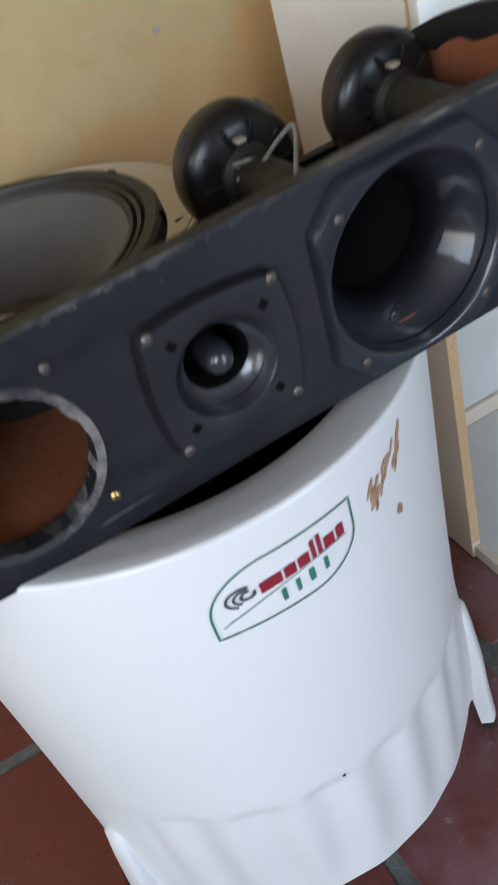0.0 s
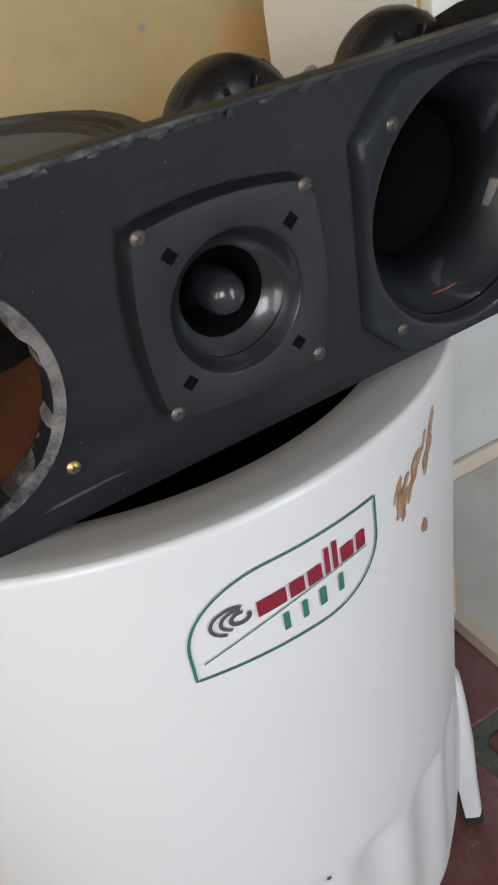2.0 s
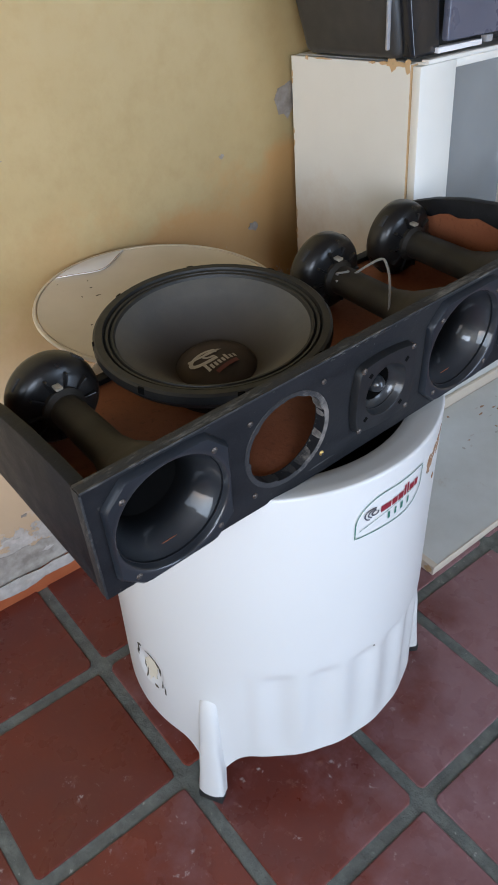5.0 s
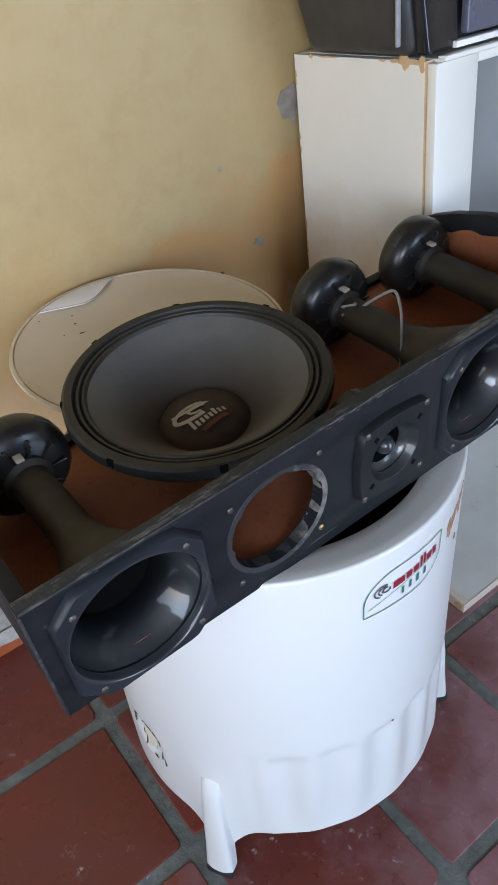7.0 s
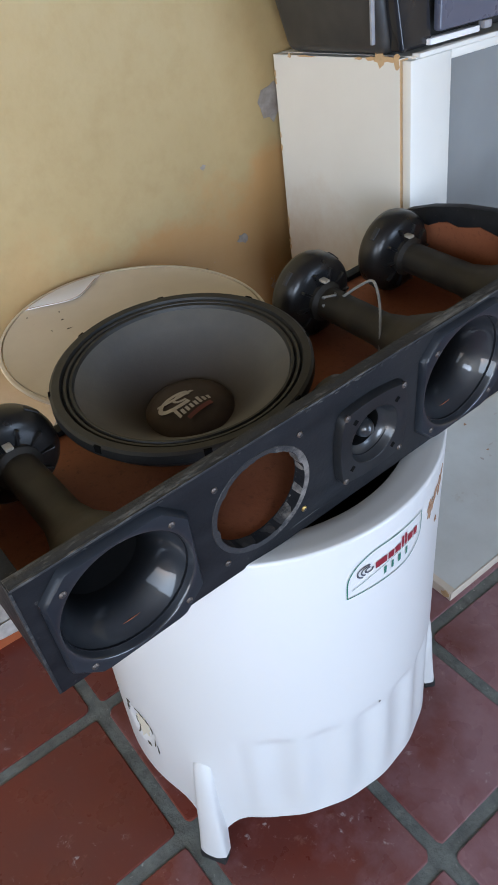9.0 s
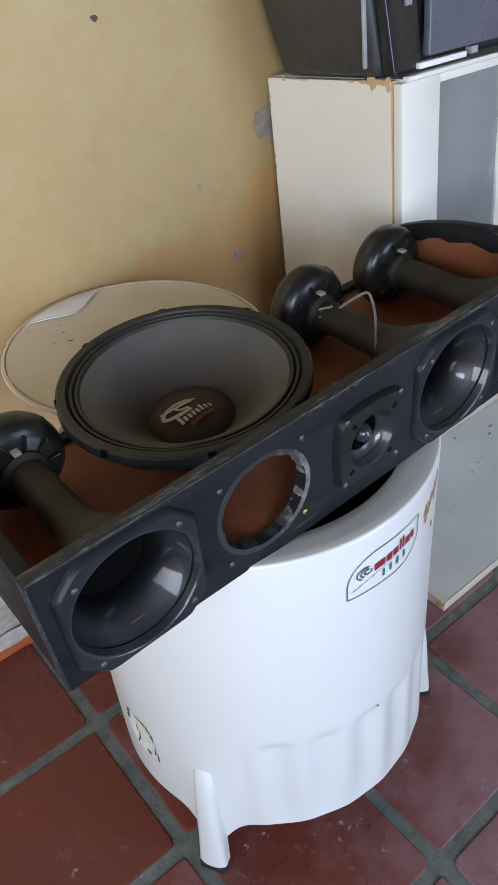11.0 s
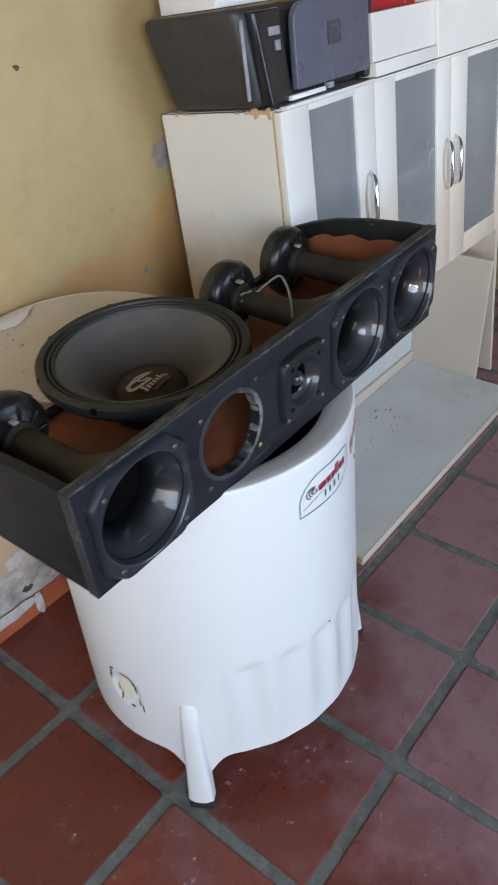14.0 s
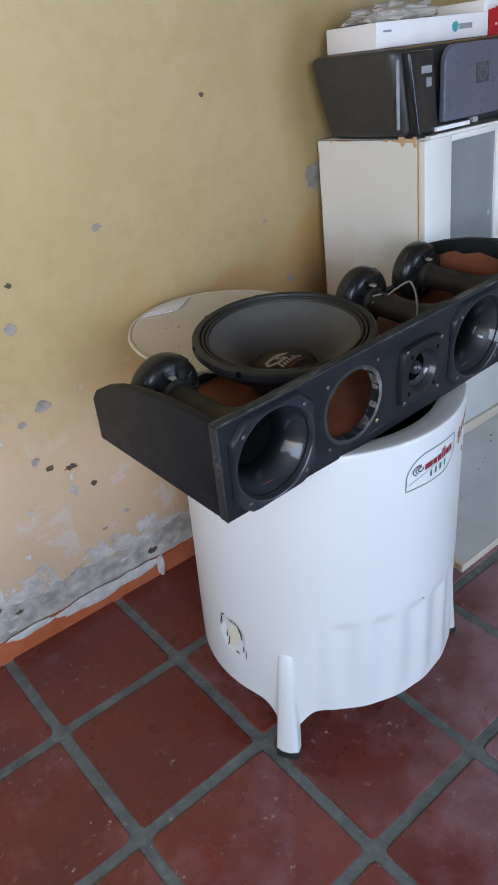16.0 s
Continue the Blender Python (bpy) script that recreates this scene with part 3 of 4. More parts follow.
def ribbon(line, width, place, closed=False):
    """A flat printed line."""
    bm = bmesh.new()
    n = len(line)
    left, right = [], []
    for i, (x, y) in enumerate(line):
        ax, ay = line[(i - 1) % n] if closed or i else line[i]
        bx, by = line[(i + 1) % n] if closed or i < n - 1 else line[i]
        d = math.hypot(bx - ax, by - ay) or 1
        nx, ny = -(by - ay) / d * width / 2, (bx - ax) / d * width / 2
        left.append(bm.verts.new(place(x + nx, y + ny, 0)))
        right.append(bm.verts.new(place(x - nx, y - ny, 0)))
    for i in range(n if closed else n - 1):
        j = (i + 1) % n
        bm.faces.new((left[i], right[i], right[j], left[j]))
    bmesh.ops.recalc_face_normals(bm, faces=bm.faces[:])
    return bm


def raised(deg0, z0, lift):
    base = on_drum(deg0, z0)
    return lambda u, v, w: base(u * 1.07, v * 0.88, -lift)


def grid_patch(w, h, place, nx=16, ny=2, inside=None):
    bm = bmesh.new()
    g = [[bm.verts.new(place(w * i / nx, h * j / ny, 0)) for i in range(nx + 1)] for j in range(ny + 1)]
    for j in range(ny):
        for i in range(nx):
            bm.faces.new((g[j][i], g[j][i + 1], g[j + 1][i + 1], g[j + 1][i]))
    return bm


def moved(place, du, dv, slope=0.0):
    return lambda u, v, w: place(u + du, v + dv + slope * (u + du), w)


low_print = raised(LDEG, LZ, 0.0)
badge = part("badge", ribbon(dense(leaf, 0.004), 0.0017, low_print, True), "green", wash, "printed badge with green outline, red and green bars")
x = 0.0395
for w, h in ((0.0175, 0.0125), (0.0095, 0.0125), (0.0095, 0.0125), (0.0035, 0.0215), (0.0035, 0.0225), (0.0095, 0.0125), (0.0070, 0.0135)):
    part("bar", grid_patch(w, h, moved(low_print, x, 0.030, 0.10), 5, 1), "red", badge, "dark red printed bar")
    x += w + 0.0022
x = 0.053
for w in (0.0070, 0.0065, 0.0085, 0.0065):
    part("bar", grid_patch(w * 0.55, 0.0145, moved(low_print, x, 0.0045, 0.13), 3, 1), "green", badge, "green printed bar")
    x += w + 0.0052
part("underline", ribbon([(0.006 + i * 0.108 / 24, 0.013 + 0.026 * (1 - (1 - i / 24) ** 2)) for i in range(25)], 0.0010, low_print), "green", badge)
for k, (r, wd) in enumerate(((0.0105, 0.0022), (0.0075, 0.0022), (0.0045, 0.0026))):
    part("swirl", ribbon([(0.0255 + k * 0.0022 + r * 1.15 * math.cos(radians(t)), 0.0405 + r * math.sin(radians(t))) for t in range(70 if k else 60, 260 if k < 2 else 400, 10)], wd, low_print), "slate", badge, "dark grey curved stroke")

# scuffs beside the badge
rnd = random.Random(11)
for i in range(34):
    u, v = rnd.uniform(0.0, 0.050), rnd.uniform(-0.006, 0.022)
    v += 0.45 * u
    o = [(u + a + 0.45 * b, v + b) for a, b in blob(rnd.uniform(0.0008, 0.0026), rnd.uniform(0.003, 0.009), 10, 0.35, i + 20)]
    part("scuff", prism(o, 0.0006, on_drum(-72.6, 0.653)), "rust", wash, "brown scuff mark")
part("scuff", prism(blob(0.004, 0.006, 10, 0.3, 3), 0.0006, on_drum(-65.2, 0.622)), "rust", wash, "brown scuff mark")
part("speck", prism(blob(0.002, 0.0022, 8, 0.2, 4), 0.0006, on_drum(-92.3, 0.350)), "crack", wash)
# broken patch
hole = part("broken_patch", prism(blob(0.019, 0.031, 34, 0.30, 8), 0.0006, lambda u, v, w: on_drum(183.5, 0.254)(u + v * 0.15, v, w)), "cream", wash, "broken patch of yellowed plastic")
for i, (u, v, w, h) in enumerate(((0.019, 0.024, 0.004, 0.013), (0.008, 0.038, 0.010, 0.003), (-0.016, -0.026, 0.003, 0.012), (-0.022, -0.012, 0.0025, 0.009), (0.022, 0.008, 0.002, 0.012), (-0.006, 0.036, 0.003, 0.008),
                                (-0.030, 0.030, 0.002, 0.010), (-0.024, 0.044, 0.005, 0.002), (0.030, -0.022, 0.002, 0.010), (0.036, -0.034, 0.0015, 0.013), (0.012, -0.040, 0.006, 0.0015), (-0.034, 0.016, 0.0015, 0.007))):
    part("crack", prism([(u + a, v + b) for a, b in blob(w, h, 10, 0.4, i + 40)], 0.0006, on_drum(183.5, 0.256)), "crack", wash, "dark jagged crack")

# ---- the machine's lid, lying behind ----
lid = thing("machine_lid", "round yellowed white plastic lid with a grip opening", "lid", (0.264, 0.364, 0.770))
part("disc", lathe([(0.001, 0.003), (0.19, 0.002), (0.206, 0.004), (0.206, 0.000), (0.001, -0.002)], 72), "lid", lid)
part("rim", lathe([(0.2075, -0.002), (0.2125, -0.002), (0.2145, 0.001), (0.2130, 0.0045), (0.2085, 0.0048)], 72, closed=True), "lid", lid, "raised rim")
grip = [(0.2045 * math.cos(radians(d)), 0.2045 * math.sin(radians(d))) for d in range(76, 122, 3)]
grip += [((0.2045 - 0.050 * math.sin(math.pi * (121 - d) / 45)) * math.cos(radians(d)), (0.2045 - 0.050 * math.sin(math.pi * (121 - d) / 45)) * math.sin(radians(d))) for d in range(118, 78, -3)]
part("grip", prism(grip, 0.002, lambda u, v, w: (u, v, 0.0062 - w), 0.0005), "carton", lid, "clean white grip plate")
part("grip_edge", ribbon(grip[15:], 0.0016, lambda u, v, w: (u, v, 0.0066)), "rust", lid, "dirty brown edge of the grip")
for k in range(7):
    q = random.Random(k + 70)
    rad, deg = q.uniform(0.10, 0.205), q.uniform(60, 190)
    o = [(rad * math.cos(radians(deg)) + a, rad * math.sin(radians(deg)) + b) for a, b in blob(q.uniform(0.001, 0.004), q.uniform(0.001, 0.002), 7, 0.4, k)]
    part("stain", prism(o, 0.0006, lambda u, v, w: (u, v, 0.0046 - w)), "crack", lid, "dark speck of dirt")

# ---- loudspeaker box ----
BOX = pose(-0.124, -0.100, 0.722, 0, -3.0, 0)
BL, BH, BD, TH = 0.852, 0.163, 0.356, 0.016
spk = new("loudspeaker_box")
spk.matrix_world = BOX
tagged(spk, "open-topped black painted wooden loudspeaker box, worn edges", "speaker box")
HC = 0.077
HORN_X, TW_X = (0.096, 0.592, 0.770), 0.430


def front_board():
    """The long board with round openings cut through it."""
    holes = [(x, 0.0715) for x in HORN_X] + [(HOLE_X, 0.0605), (TW_X, 0.034)]
    holes.sort()
    bm = bmesh.new()
    cuts = [0.0] + [(a[0] + a[1] + b[0] - b[1]) / 2 for a, b in zip(holes, holes[1:])] + [BL]
    for (cx, r), x0, x1 in zip(holes, cuts, cuts[1:]):
        corners = [math.atan2(z - HC, x - cx) % (2 * math.pi) for x in (x0, x1) for z in (0, BH)]
        angles = sorted({round(a, 6) for a in corners + [2 * math.pi * i / 48 + 0.01 for i in range(48)]})
        n = len(angles)
        ring = []
        for a in angles:
            c, s = math.cos(a), math.sin(a)
            # the frame point in the same direction
            k = min(((x1 - cx) / c if c > 1e-9 else (x0 - cx) / c if c < -1e-9 else 9), ((BH - HC) / s if s > 1e-9 else -HC / s if s < -1e-9 else 9))
            ring.append(((cx + r * c, HC + r * s), (cx + k * c, HC + k * s)))
        for y in (0.0, TH):
            vi = [bm.verts.new((p[0][0], y, p[0][1])) for p in ring]
            vo = [bm.verts.new((p[1][0], y, p[1][1])) for p in ring]
            for i in range(n):
                j = (i + 1) % n
                bm.faces.new((vi[i], vo[i], vo[j], vi[j]))
        for i in range(n):
            j = (i + 1) % n
            p, q = ring[i][0], ring[j][0]
            bm.faces.new([bm.verts.new(v) for v in ((p[0], 0, p[1]), (q[0], 0, q[1]), (q[0], TH, q[1]), (p[0], TH, p[1]))])
    bmesh.ops.remove_doubles(bm, verts=bm.verts[:], dist=1e-5)
    bmesh.ops.recalc_face_normals(bm, faces=bm.faces[:])
    return bm


part("front_board", front_board(), "black", spk, "long black painted front board", smooth=False)
# bare worn top edge, with a chipped front arris
bm = block(0, 0.0005, BH, BL, TH, BH + 0.002, 0.0008)
part("top_edge", bm, "edge", spk, "scratched top edge")
part("bottom_edge", prism([(0, 0), (0, -0.001), (0.12, -0.005), (0.30, -0.011), (BL, -0.013), (BL, 0)], TH, lambda u, v, w: (u, w, v)), "black", spk, "lower edge of the front board, sawn out of true", smooth=False)
part("arris", block(0, -0.0007, BH - 0.0006, BL, 0.0016, BH + 0.0025, 0.0006), "arris", spk, "scratched bare front arris")
part("arris", block(-0.0018, -0.0007, 0.0002, 0.0012, 0.0015, BH - 0.0015, 0.0005), "arris", spk, "scratched bare corner arris")
part("arris", block(BL - 0.0012, -0.0007, 0.0002, BL + 0.0018, 0.0015, BH - 0.0015, 0.0005), "arris", spk, "scratched bare corner arris")
part("corner_edge", block(-0.0012, 0.0004, 0, 0.0, TH, BH, 0.0004), "edge", spk, "scratched front corner")
part("corner_edge", block(BL, 0.0004, 0, BL + 0.0012, TH, BH, 0.0004), "edge", spk, "scratched front corner")
rnd = random.Random(3)
for i in range(22):
    x = rnd.choice((rnd.uniform(0.02, 0.83), rnd.uniform(0.33, 0.50)))
    o = [(x + a, BH - 0.001 + b) for a, b in blob(rnd.uniform(0.0012, 0.0045), rnd.uniform(0.0008, 0.0018), 9, 0.5, i)]
    part("chip", prism(o, 0.0005, lambda u, v, w, i=i: (u, -0.0008 - 0.00004 * i - w, v)), "arris", spk, "chipped paint")
side = [(TH + 0.0003, -0.0005), (0.358, -0.012), (0.356, 0.070)] + [(0.338, 0.093), (0.305, 0.112), (0.26, 0.130), (0.20, 0.146), (0.13, 0.157), (0.06, 0.1625), (TH + 0.0003, BH)]
for name, x, mat in (("end_panel", 0.0, "black"), ("end_panel", BL - TH, "black")):
    sp = part(name, prism(side, TH, lambda u, v, w, x=x: (x + w, u, v), 0.0015), mat, spk, "black painted end panel with a rounded top")
    inner = [(0.018, 0.014), (0.340, 0.006), (0.338, 0.062), (0.30, 0.092), (0.24, 0.108), (0.18, 0.120), (0.10, 0.124), (0.05, 0.132), (0.018, 0.134)]
    xi = x + TH + 0.0003 if x < 0.1 else x - 0.0018
    part("bare_inside", prism(dense(inner, 0.02), 0.0015, lambda u, v, w, xi=xi: (xi + w, u + 0.004 * math.sin(60 * v), v + 0.004 * math.sin(90 * u))), "raw", sp, "unpainted brown inside face")
part("bottom_board", block(TH + 0.001, TH, -0.004, BL - TH - 0.001, 0.352, 0.012), "raw", spk, "bare brown bottom board", smooth=False)
part("back_batten", block(TH + 0.001, 0.336, 0.0122, BL - TH - 0.001, 0.3535, 0.022, 0.002), "black", spk)
part("inner_face", block(TH + 0.001, TH + 0.0005, 0.0125, BL - TH - 0.001, TH + 0.001, 0.0135), "raw", spk)
# worn ring round the empty opening
bm = bmesh.new()
n = 72
rings = []
for r, y in ((0.0605, 0.014), (0.0607, 0.004), (0.0612, -0.0002), (0.0672, -0.0010), (0.0680, 0.0004)):
    ring = []
    for i in range(n):
        a = 2 * math.pi * i / n
        k = r - (0.0055 * max(0, noise.noise(Vector((math.cos(a) * 4, math.sin(a) * 4, 1))) + 0.35 * noise.noise(Vector((math.cos(a) * 8, math.sin(a) * 8, 3)))) if r < 0.062 else 0)
        ring.append(bm.verts.new((HOLE_X + k * math.cos(a), y, HC + k * math.sin(a))))
    rings.append(ring)
for a, b in zip(rings, rings[1:]):
    for i in range(n):
        bm.faces.new((a[i], a[(i + 1) % n], b[(i + 1) % n], b[i]))
bmesh.ops.recalc_face_normals(bm, faces=bm.faces[:])
part("opening_ring", bm, "ring", spk, "ragged bare wood ring round the opening")


def screw(parent, x, y, z, r=0.0052, mat="screw"):
    s = part("screw", lathe([(0.0001, -0.0026), (r * 0.55, -0.0024), (r, -0.0008), (r, 0.001)], 16, "y", (x, y, z)), mat, parent)
    # near-black bars stand in for the shade of the cross recess
    part("slot", join(block(x - r * 0.5, y - 0.0029, z - 0.0007, x + r * 0.5, y - 0.0022, z + 0.0007), block(x - 0.0007, y - 0.00285, z - r * 0.5, x + 0.0007, y - 0.0022, z + r * 0.5)), "dark", s)


for dx, dz, m in ((-0.0565, 0.0565, "screw"), (0.0575, 0.0585, "screw"), (-0.0555, -0.058, "screw"), (0.0565, -0.055, "brass")):
    screw(spk, HOLE_X + dx, -0.0002, HC + dz, 0.0038, m)


def octagon(w, h, c):
    return [(-w + c, -h), (w - c, -h), (w, -h + c), (w, h - c), (w - c, h), (-w + c, h), (-w, h - c), (-w, -h + c)]


def arc_pairs(outline, cx, cz, r, n=64):
    """For each direction, a point on the ring and one on the outline around it."""
    pairs = []
    for i in range(n):
        a = 2 * math.pi * i / n
        d = Vector((math.cos(a), math.sin(a)))
        best = 9.0
        for (ax, ay), (bx, by) in zip(outline, outline[1:] + outline[:1]):
            e = Vector((bx - ax, by - ay))
            den = d.x * e.y - d.y * e.x
            if abs(den) < 1e-9:
                continue
            t = (ax * e.y - ay * e.x) / den
            s = (ax * d.y - ay * d.x) / den
            if t > 0 and -1e-6 <= s <= 1 + 1e-6:
                best = min(best, t)
        pairs.append((d * r, d * best))
    return pairs


def flanged_bell(outline, mouth, profile, lift=0.009, cap=True):
    """A bevelled flange with a round bell going back from it. profile: (radius, depth)."""
    bm = bmesh.new()
    n = 64
    pairs = arc_pairs(outline, 0, 0, mouth, n)
    rings = [[Vector((o.x * 1.0, 0.0, o.y * 1.0)) for _, o in pairs], [Vector((o.x * 0.985, -lift * 0.7, o.y * 0.985)) for _, o in pairs], [Vector((o.x * 0.955, -lift, o.y * 0.955)) for _, o in pairs]]
    rings.append([Vector((i.x * 1.012, -lift, i.y * 1.012)) for i, _ in pairs])
    for r, y in profile:
        rings.append([Vector((i.x / mouth * r, y, i.y / mouth * r)) for i, _ in pairs])
    vs = [[bm.verts.new(p) for p in ring] for ring in rings]
    for a, b in zip(vs, vs[1:]):
        for i in range(n):
            bm.faces.new((a[i], a[(i + 1) % n], b[(i + 1) % n], b[i]))
    if cap:
        bm.faces.new(vs[-1][::-1])
    bmesh.ops.recalc_face_normals(bm, faces=bm.faces[:])
    return bm


def horn_driver(cap_y):
    """A horn on the front board with its throat and round driver behind."""
    h = thing("horn_driver", "glossy black plastic horn with a round driver, in the box", "horn speaker", group="horns in the loudspeaker box")
    bell = [(0.0752, -0.0086), (0.0744, -0.0076), (0.0737, -0.0055), (0.0718, 0.002), (0.0680, 0.011), (0.0630, 0.019), (0.0575, 0.0265), (0.0528, 0.034), (0.0495, 0.042), (0.0475, 0.050), (0.0462, 0.058)]
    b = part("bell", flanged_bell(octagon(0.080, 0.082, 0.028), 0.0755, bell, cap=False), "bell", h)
    # horn throat coloured black for the shade of its depth
    part("throat_opening", lathe([(0.0464, 0.0578), (0.0420, 0.070), (0.0300, 0.094), (0.0215, 0.120), (0.0180, 0.150), (0.0001, 0.152)], 48, "y"), "recess_shade", b, "throat with its depth shade painted black")
    back = [(0.0705, 0.017), (0.0695, 0.022), (0.0590, 0.048), (0.0450, 0.074), (0.0320, 0.100), (0.0245, 0.130), (0.0235, cap_y - 0.045), (0.030, cap_y - 0.040), (0.030, cap_y - 0.030)]
    part("throat", lathe(back, 32, "y"), "dustyhorn", h, "dusty tapering throat")
    c = part("driver_cap", lathe([(0.020, cap_y - 0.036), (0.040, cap_y - 0.032), (0.054, cap_y - 0.028), (0.0615, cap_y - 0.020), (0.064, cap_y - 0.008), (0.0635, cap_y + 0.004), (0.0605, cap_y + 0.012), (0.052, cap_y + 0.018), (0.032, cap_y + 0.021), (0.0001, cap_y + 0.022)], 48, "y"), "dusty", h, "dusty rounded black driver cap")
    for k in range(10):
        a = 2 * math.pi * k / 10
        bm = block(0.026, cap_y - 0.037, -0.0018, 0.049, cap_y - 0.027, 0.0018, 0.001)
        bm.transform(Matrix.Rotation(a, 4, "Y"))
        part("rib", bm, "dusty", c)
    # near-black blocks stand in for the shade in the cap's slots
    for k in range(4):
        bm = block(0.0600, cap_y - 0.012, -0.010, 0.0646, cap_y - 0.004, 0.010, 0.001)
        bm.transform(Matrix.Rotation(radians(45 + 90 * k), 4, "Y"))
        part("slot", bm, "dark", c)
    part("terminal", block(-0.008, cap_y - 0.046, 0.034, 0.002, cap_y - 0.033, 0.038, 0.001), "silver", c, "small metal terminal tab")
    for dx, dz in ((-0.0585, 0.0575), (0.0585, 0.0575), (-0.0575, -0.0605), (0.0575, -0.0605)):
        screw(h, dx, -0.0086, dz, 0.0040)
    return h


first = horn_driver(0.280)
first.matrix_world = BOX @ pose(HORN_X[0], 0, HC)
copy_thing(first, BOX @ pose(HORN_X[1], 0, HC))
copy_thing(first, BOX @ pose(HORN_X[2], 0, HC))


# ---- tweeter ----
def bulged_square(w, bulge, corner, n=7):
    """A square with slightly bowed sides and rounded corners."""
    out = []
    for k in range(4):
        for i in range(n):
            t = -1 + 2 * i / n
            p = Vector((t * (w - corner), -w - bulge * (1 - t * t)))
            out.append(Matrix.Rotation(math.pi / 2 * k, 2) @ p)
        for i in range(4):
            a = radians(-90 + 90 * i / 4)
            p = Vector((w - corner + corner * math.cos(a), -w + corner + corner * math.sin(a)))
            out.append(Matrix.Rotation(math.pi / 2 * k, 2) @ p)
    return [(p.x, p.y) for p in out]


tw = new("tweeter")
tw.matrix_world = BOX @ pose(TW_X, 0, HC - 0.001, 0, 2.2, 0)
tagged(tw, "small square black bullet tweeter screwed to the box", "tweeter")
tf = part("flange", flanged_bell(bulged_square(0.0535, 0.0035, 0.015), 0.0385, [(0.0380, -0.0098), (0.0373, -0.0090), (0.0362, -0.005), (0.0335, 0.001), (0.0295, 0.006), (0.0255, 0.0085)], 0.010, cap=False), "satin", tw)
part("bowl", lathe([(0.0377, -0.0096), (0.0371, -0.0086), (0.0358, -0.0049), (0.0332, 0.0012), (0.0292, 0.0060), (0.0248, 0.0090)], 56, "y"), "horn", tf, "glossy shallow bowl")
# tweeter throat, likewise blackened for the shade inside
part("throat_opening", lathe([(0.0250, 0.0088), (0.0240, 0.011), (0.0225, 0.020), (0.0205, 0.045), (0.0001, 0.046)], 48, "y"), "recess_shade", tf, "throat with its depth shade painted black")
part("bullet", lathe([(0.0001, -0.004), (0.005, -0.0032), (0.009, 0.000), (0.0118, 0.006), (0.0125, 0.014), (0.011, 0.026), (0.007, 0.045)], 32, "y"), "horn", tw, "rounded bullet phase plug")
part("rear_can", lathe([(0.030, 0.018), (0.032, 0.030), (0.040, 0.034), (0.040, 0.070), (0.0001, 0.072)], 32, "y"), "dusty", tw)
# raised black blocks stand in for the shade in the slots
for k in range(4):
    bm = block(-0.0032, -0.0102, 0.0440, 0.0032, -0.0085, 0.0512, 0.0002)
    bm.transform(Matrix.Rotation(radians(47 + 90 * k), 4, "Y"))
    part("slot", bm, "recess_shade", tw, "small black block for a slot's shade")
for dx in (-1, 1):
    for dz in (-1, 1):
        screw(tw, dx * 0.0452, -0.0094, dz * 0.0470, 0.0043)

# ---- woofer ----
wf = new("woofer")
wf.matrix_world = pose(0.187, 0.110, 0.8587, 0.6, -3.8, 0) @ Matrix.Scale(1.02, 4)
tagged(wf, "large black twelve-inch woofer with a dusty paper cone, lying face up", "speaker")
RW = 0.161
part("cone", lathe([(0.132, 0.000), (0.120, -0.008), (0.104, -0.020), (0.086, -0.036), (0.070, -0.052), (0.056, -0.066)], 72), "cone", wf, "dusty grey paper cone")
part("dust_cap", lathe([(0.0575, -0.0655), (0.054, -0.060), (0.044, -0.053), (0.028, -0.0485), (0.012, -0.0465), (0.0001, -0.046)], 48), "cap", wf)
part("surround", lathe([(0.131, -0.001), (0.1335, 0.0035), (0.1365, 0.004), (0.1385, 0.000), (0.1405, 0.004), (0.1435, 0.0045), (0.1455, 0.001), (0.148, 0.0045)], 96), "foam", wf, "ribbed cloth surround")
part("gasket", lathe([(0.147, 0.003), (0.148, 0.007), (0.157, 0.0075), (0.1605, 0.005), (0.161, -0.001)], 96), "foam", wf)
part("basket", lathe([(0.161, -0.001), (0.1615, -0.006), (0.155, -0.010), (0.150, -0.020), (0.130, -0.034), (0.102, -0.056), (0.080, -0.072), (0.074, -0.077), (0.0001, -0.077)], 72), "frame", wf, "pressed black steel basket")
mg = part("magnet", lathe([(0.0001, -0.076), (0.066, -0.077), (0.0695, -0.079), (0.0695, -0.096), (0.066, -0.098), (0.0001, -0.098)], 56), "dusty", wf, "ring magnet")
part("pole_plate", lathe([(0.0001, -0.097), (0.058, -0.097), (0.058, -0.1058), (0.0001, -0.106)], 48), "frame", mg)
# nearly flush black blocks paint the shade of the gasket's cuts
for k in range(8):
    bm = block(0.1585, -0.0045, -0.003, 0.1615, 0.0045, 0.0066, 0.0005)
    bm.transform(Matrix.Rotation(radians(20 + 45 * k), 4, "Z"))
    part("gasket_gap", bm, "recess_shade", wf, "black block for the shade of a gasket notch")


def on_cap(u, v, w):
    """Printed on the dust cap, which is a low dome."""
    r = math.hypot(u, v)
    z = -0.046 - 0.0195 * (r / 0.0575) ** 2.2 if r < 0.0575 else -0.0655 + (r - 0.0575) * 0.95
    return (u - 0.008, v - 0.010, z + 0.0030 - w)


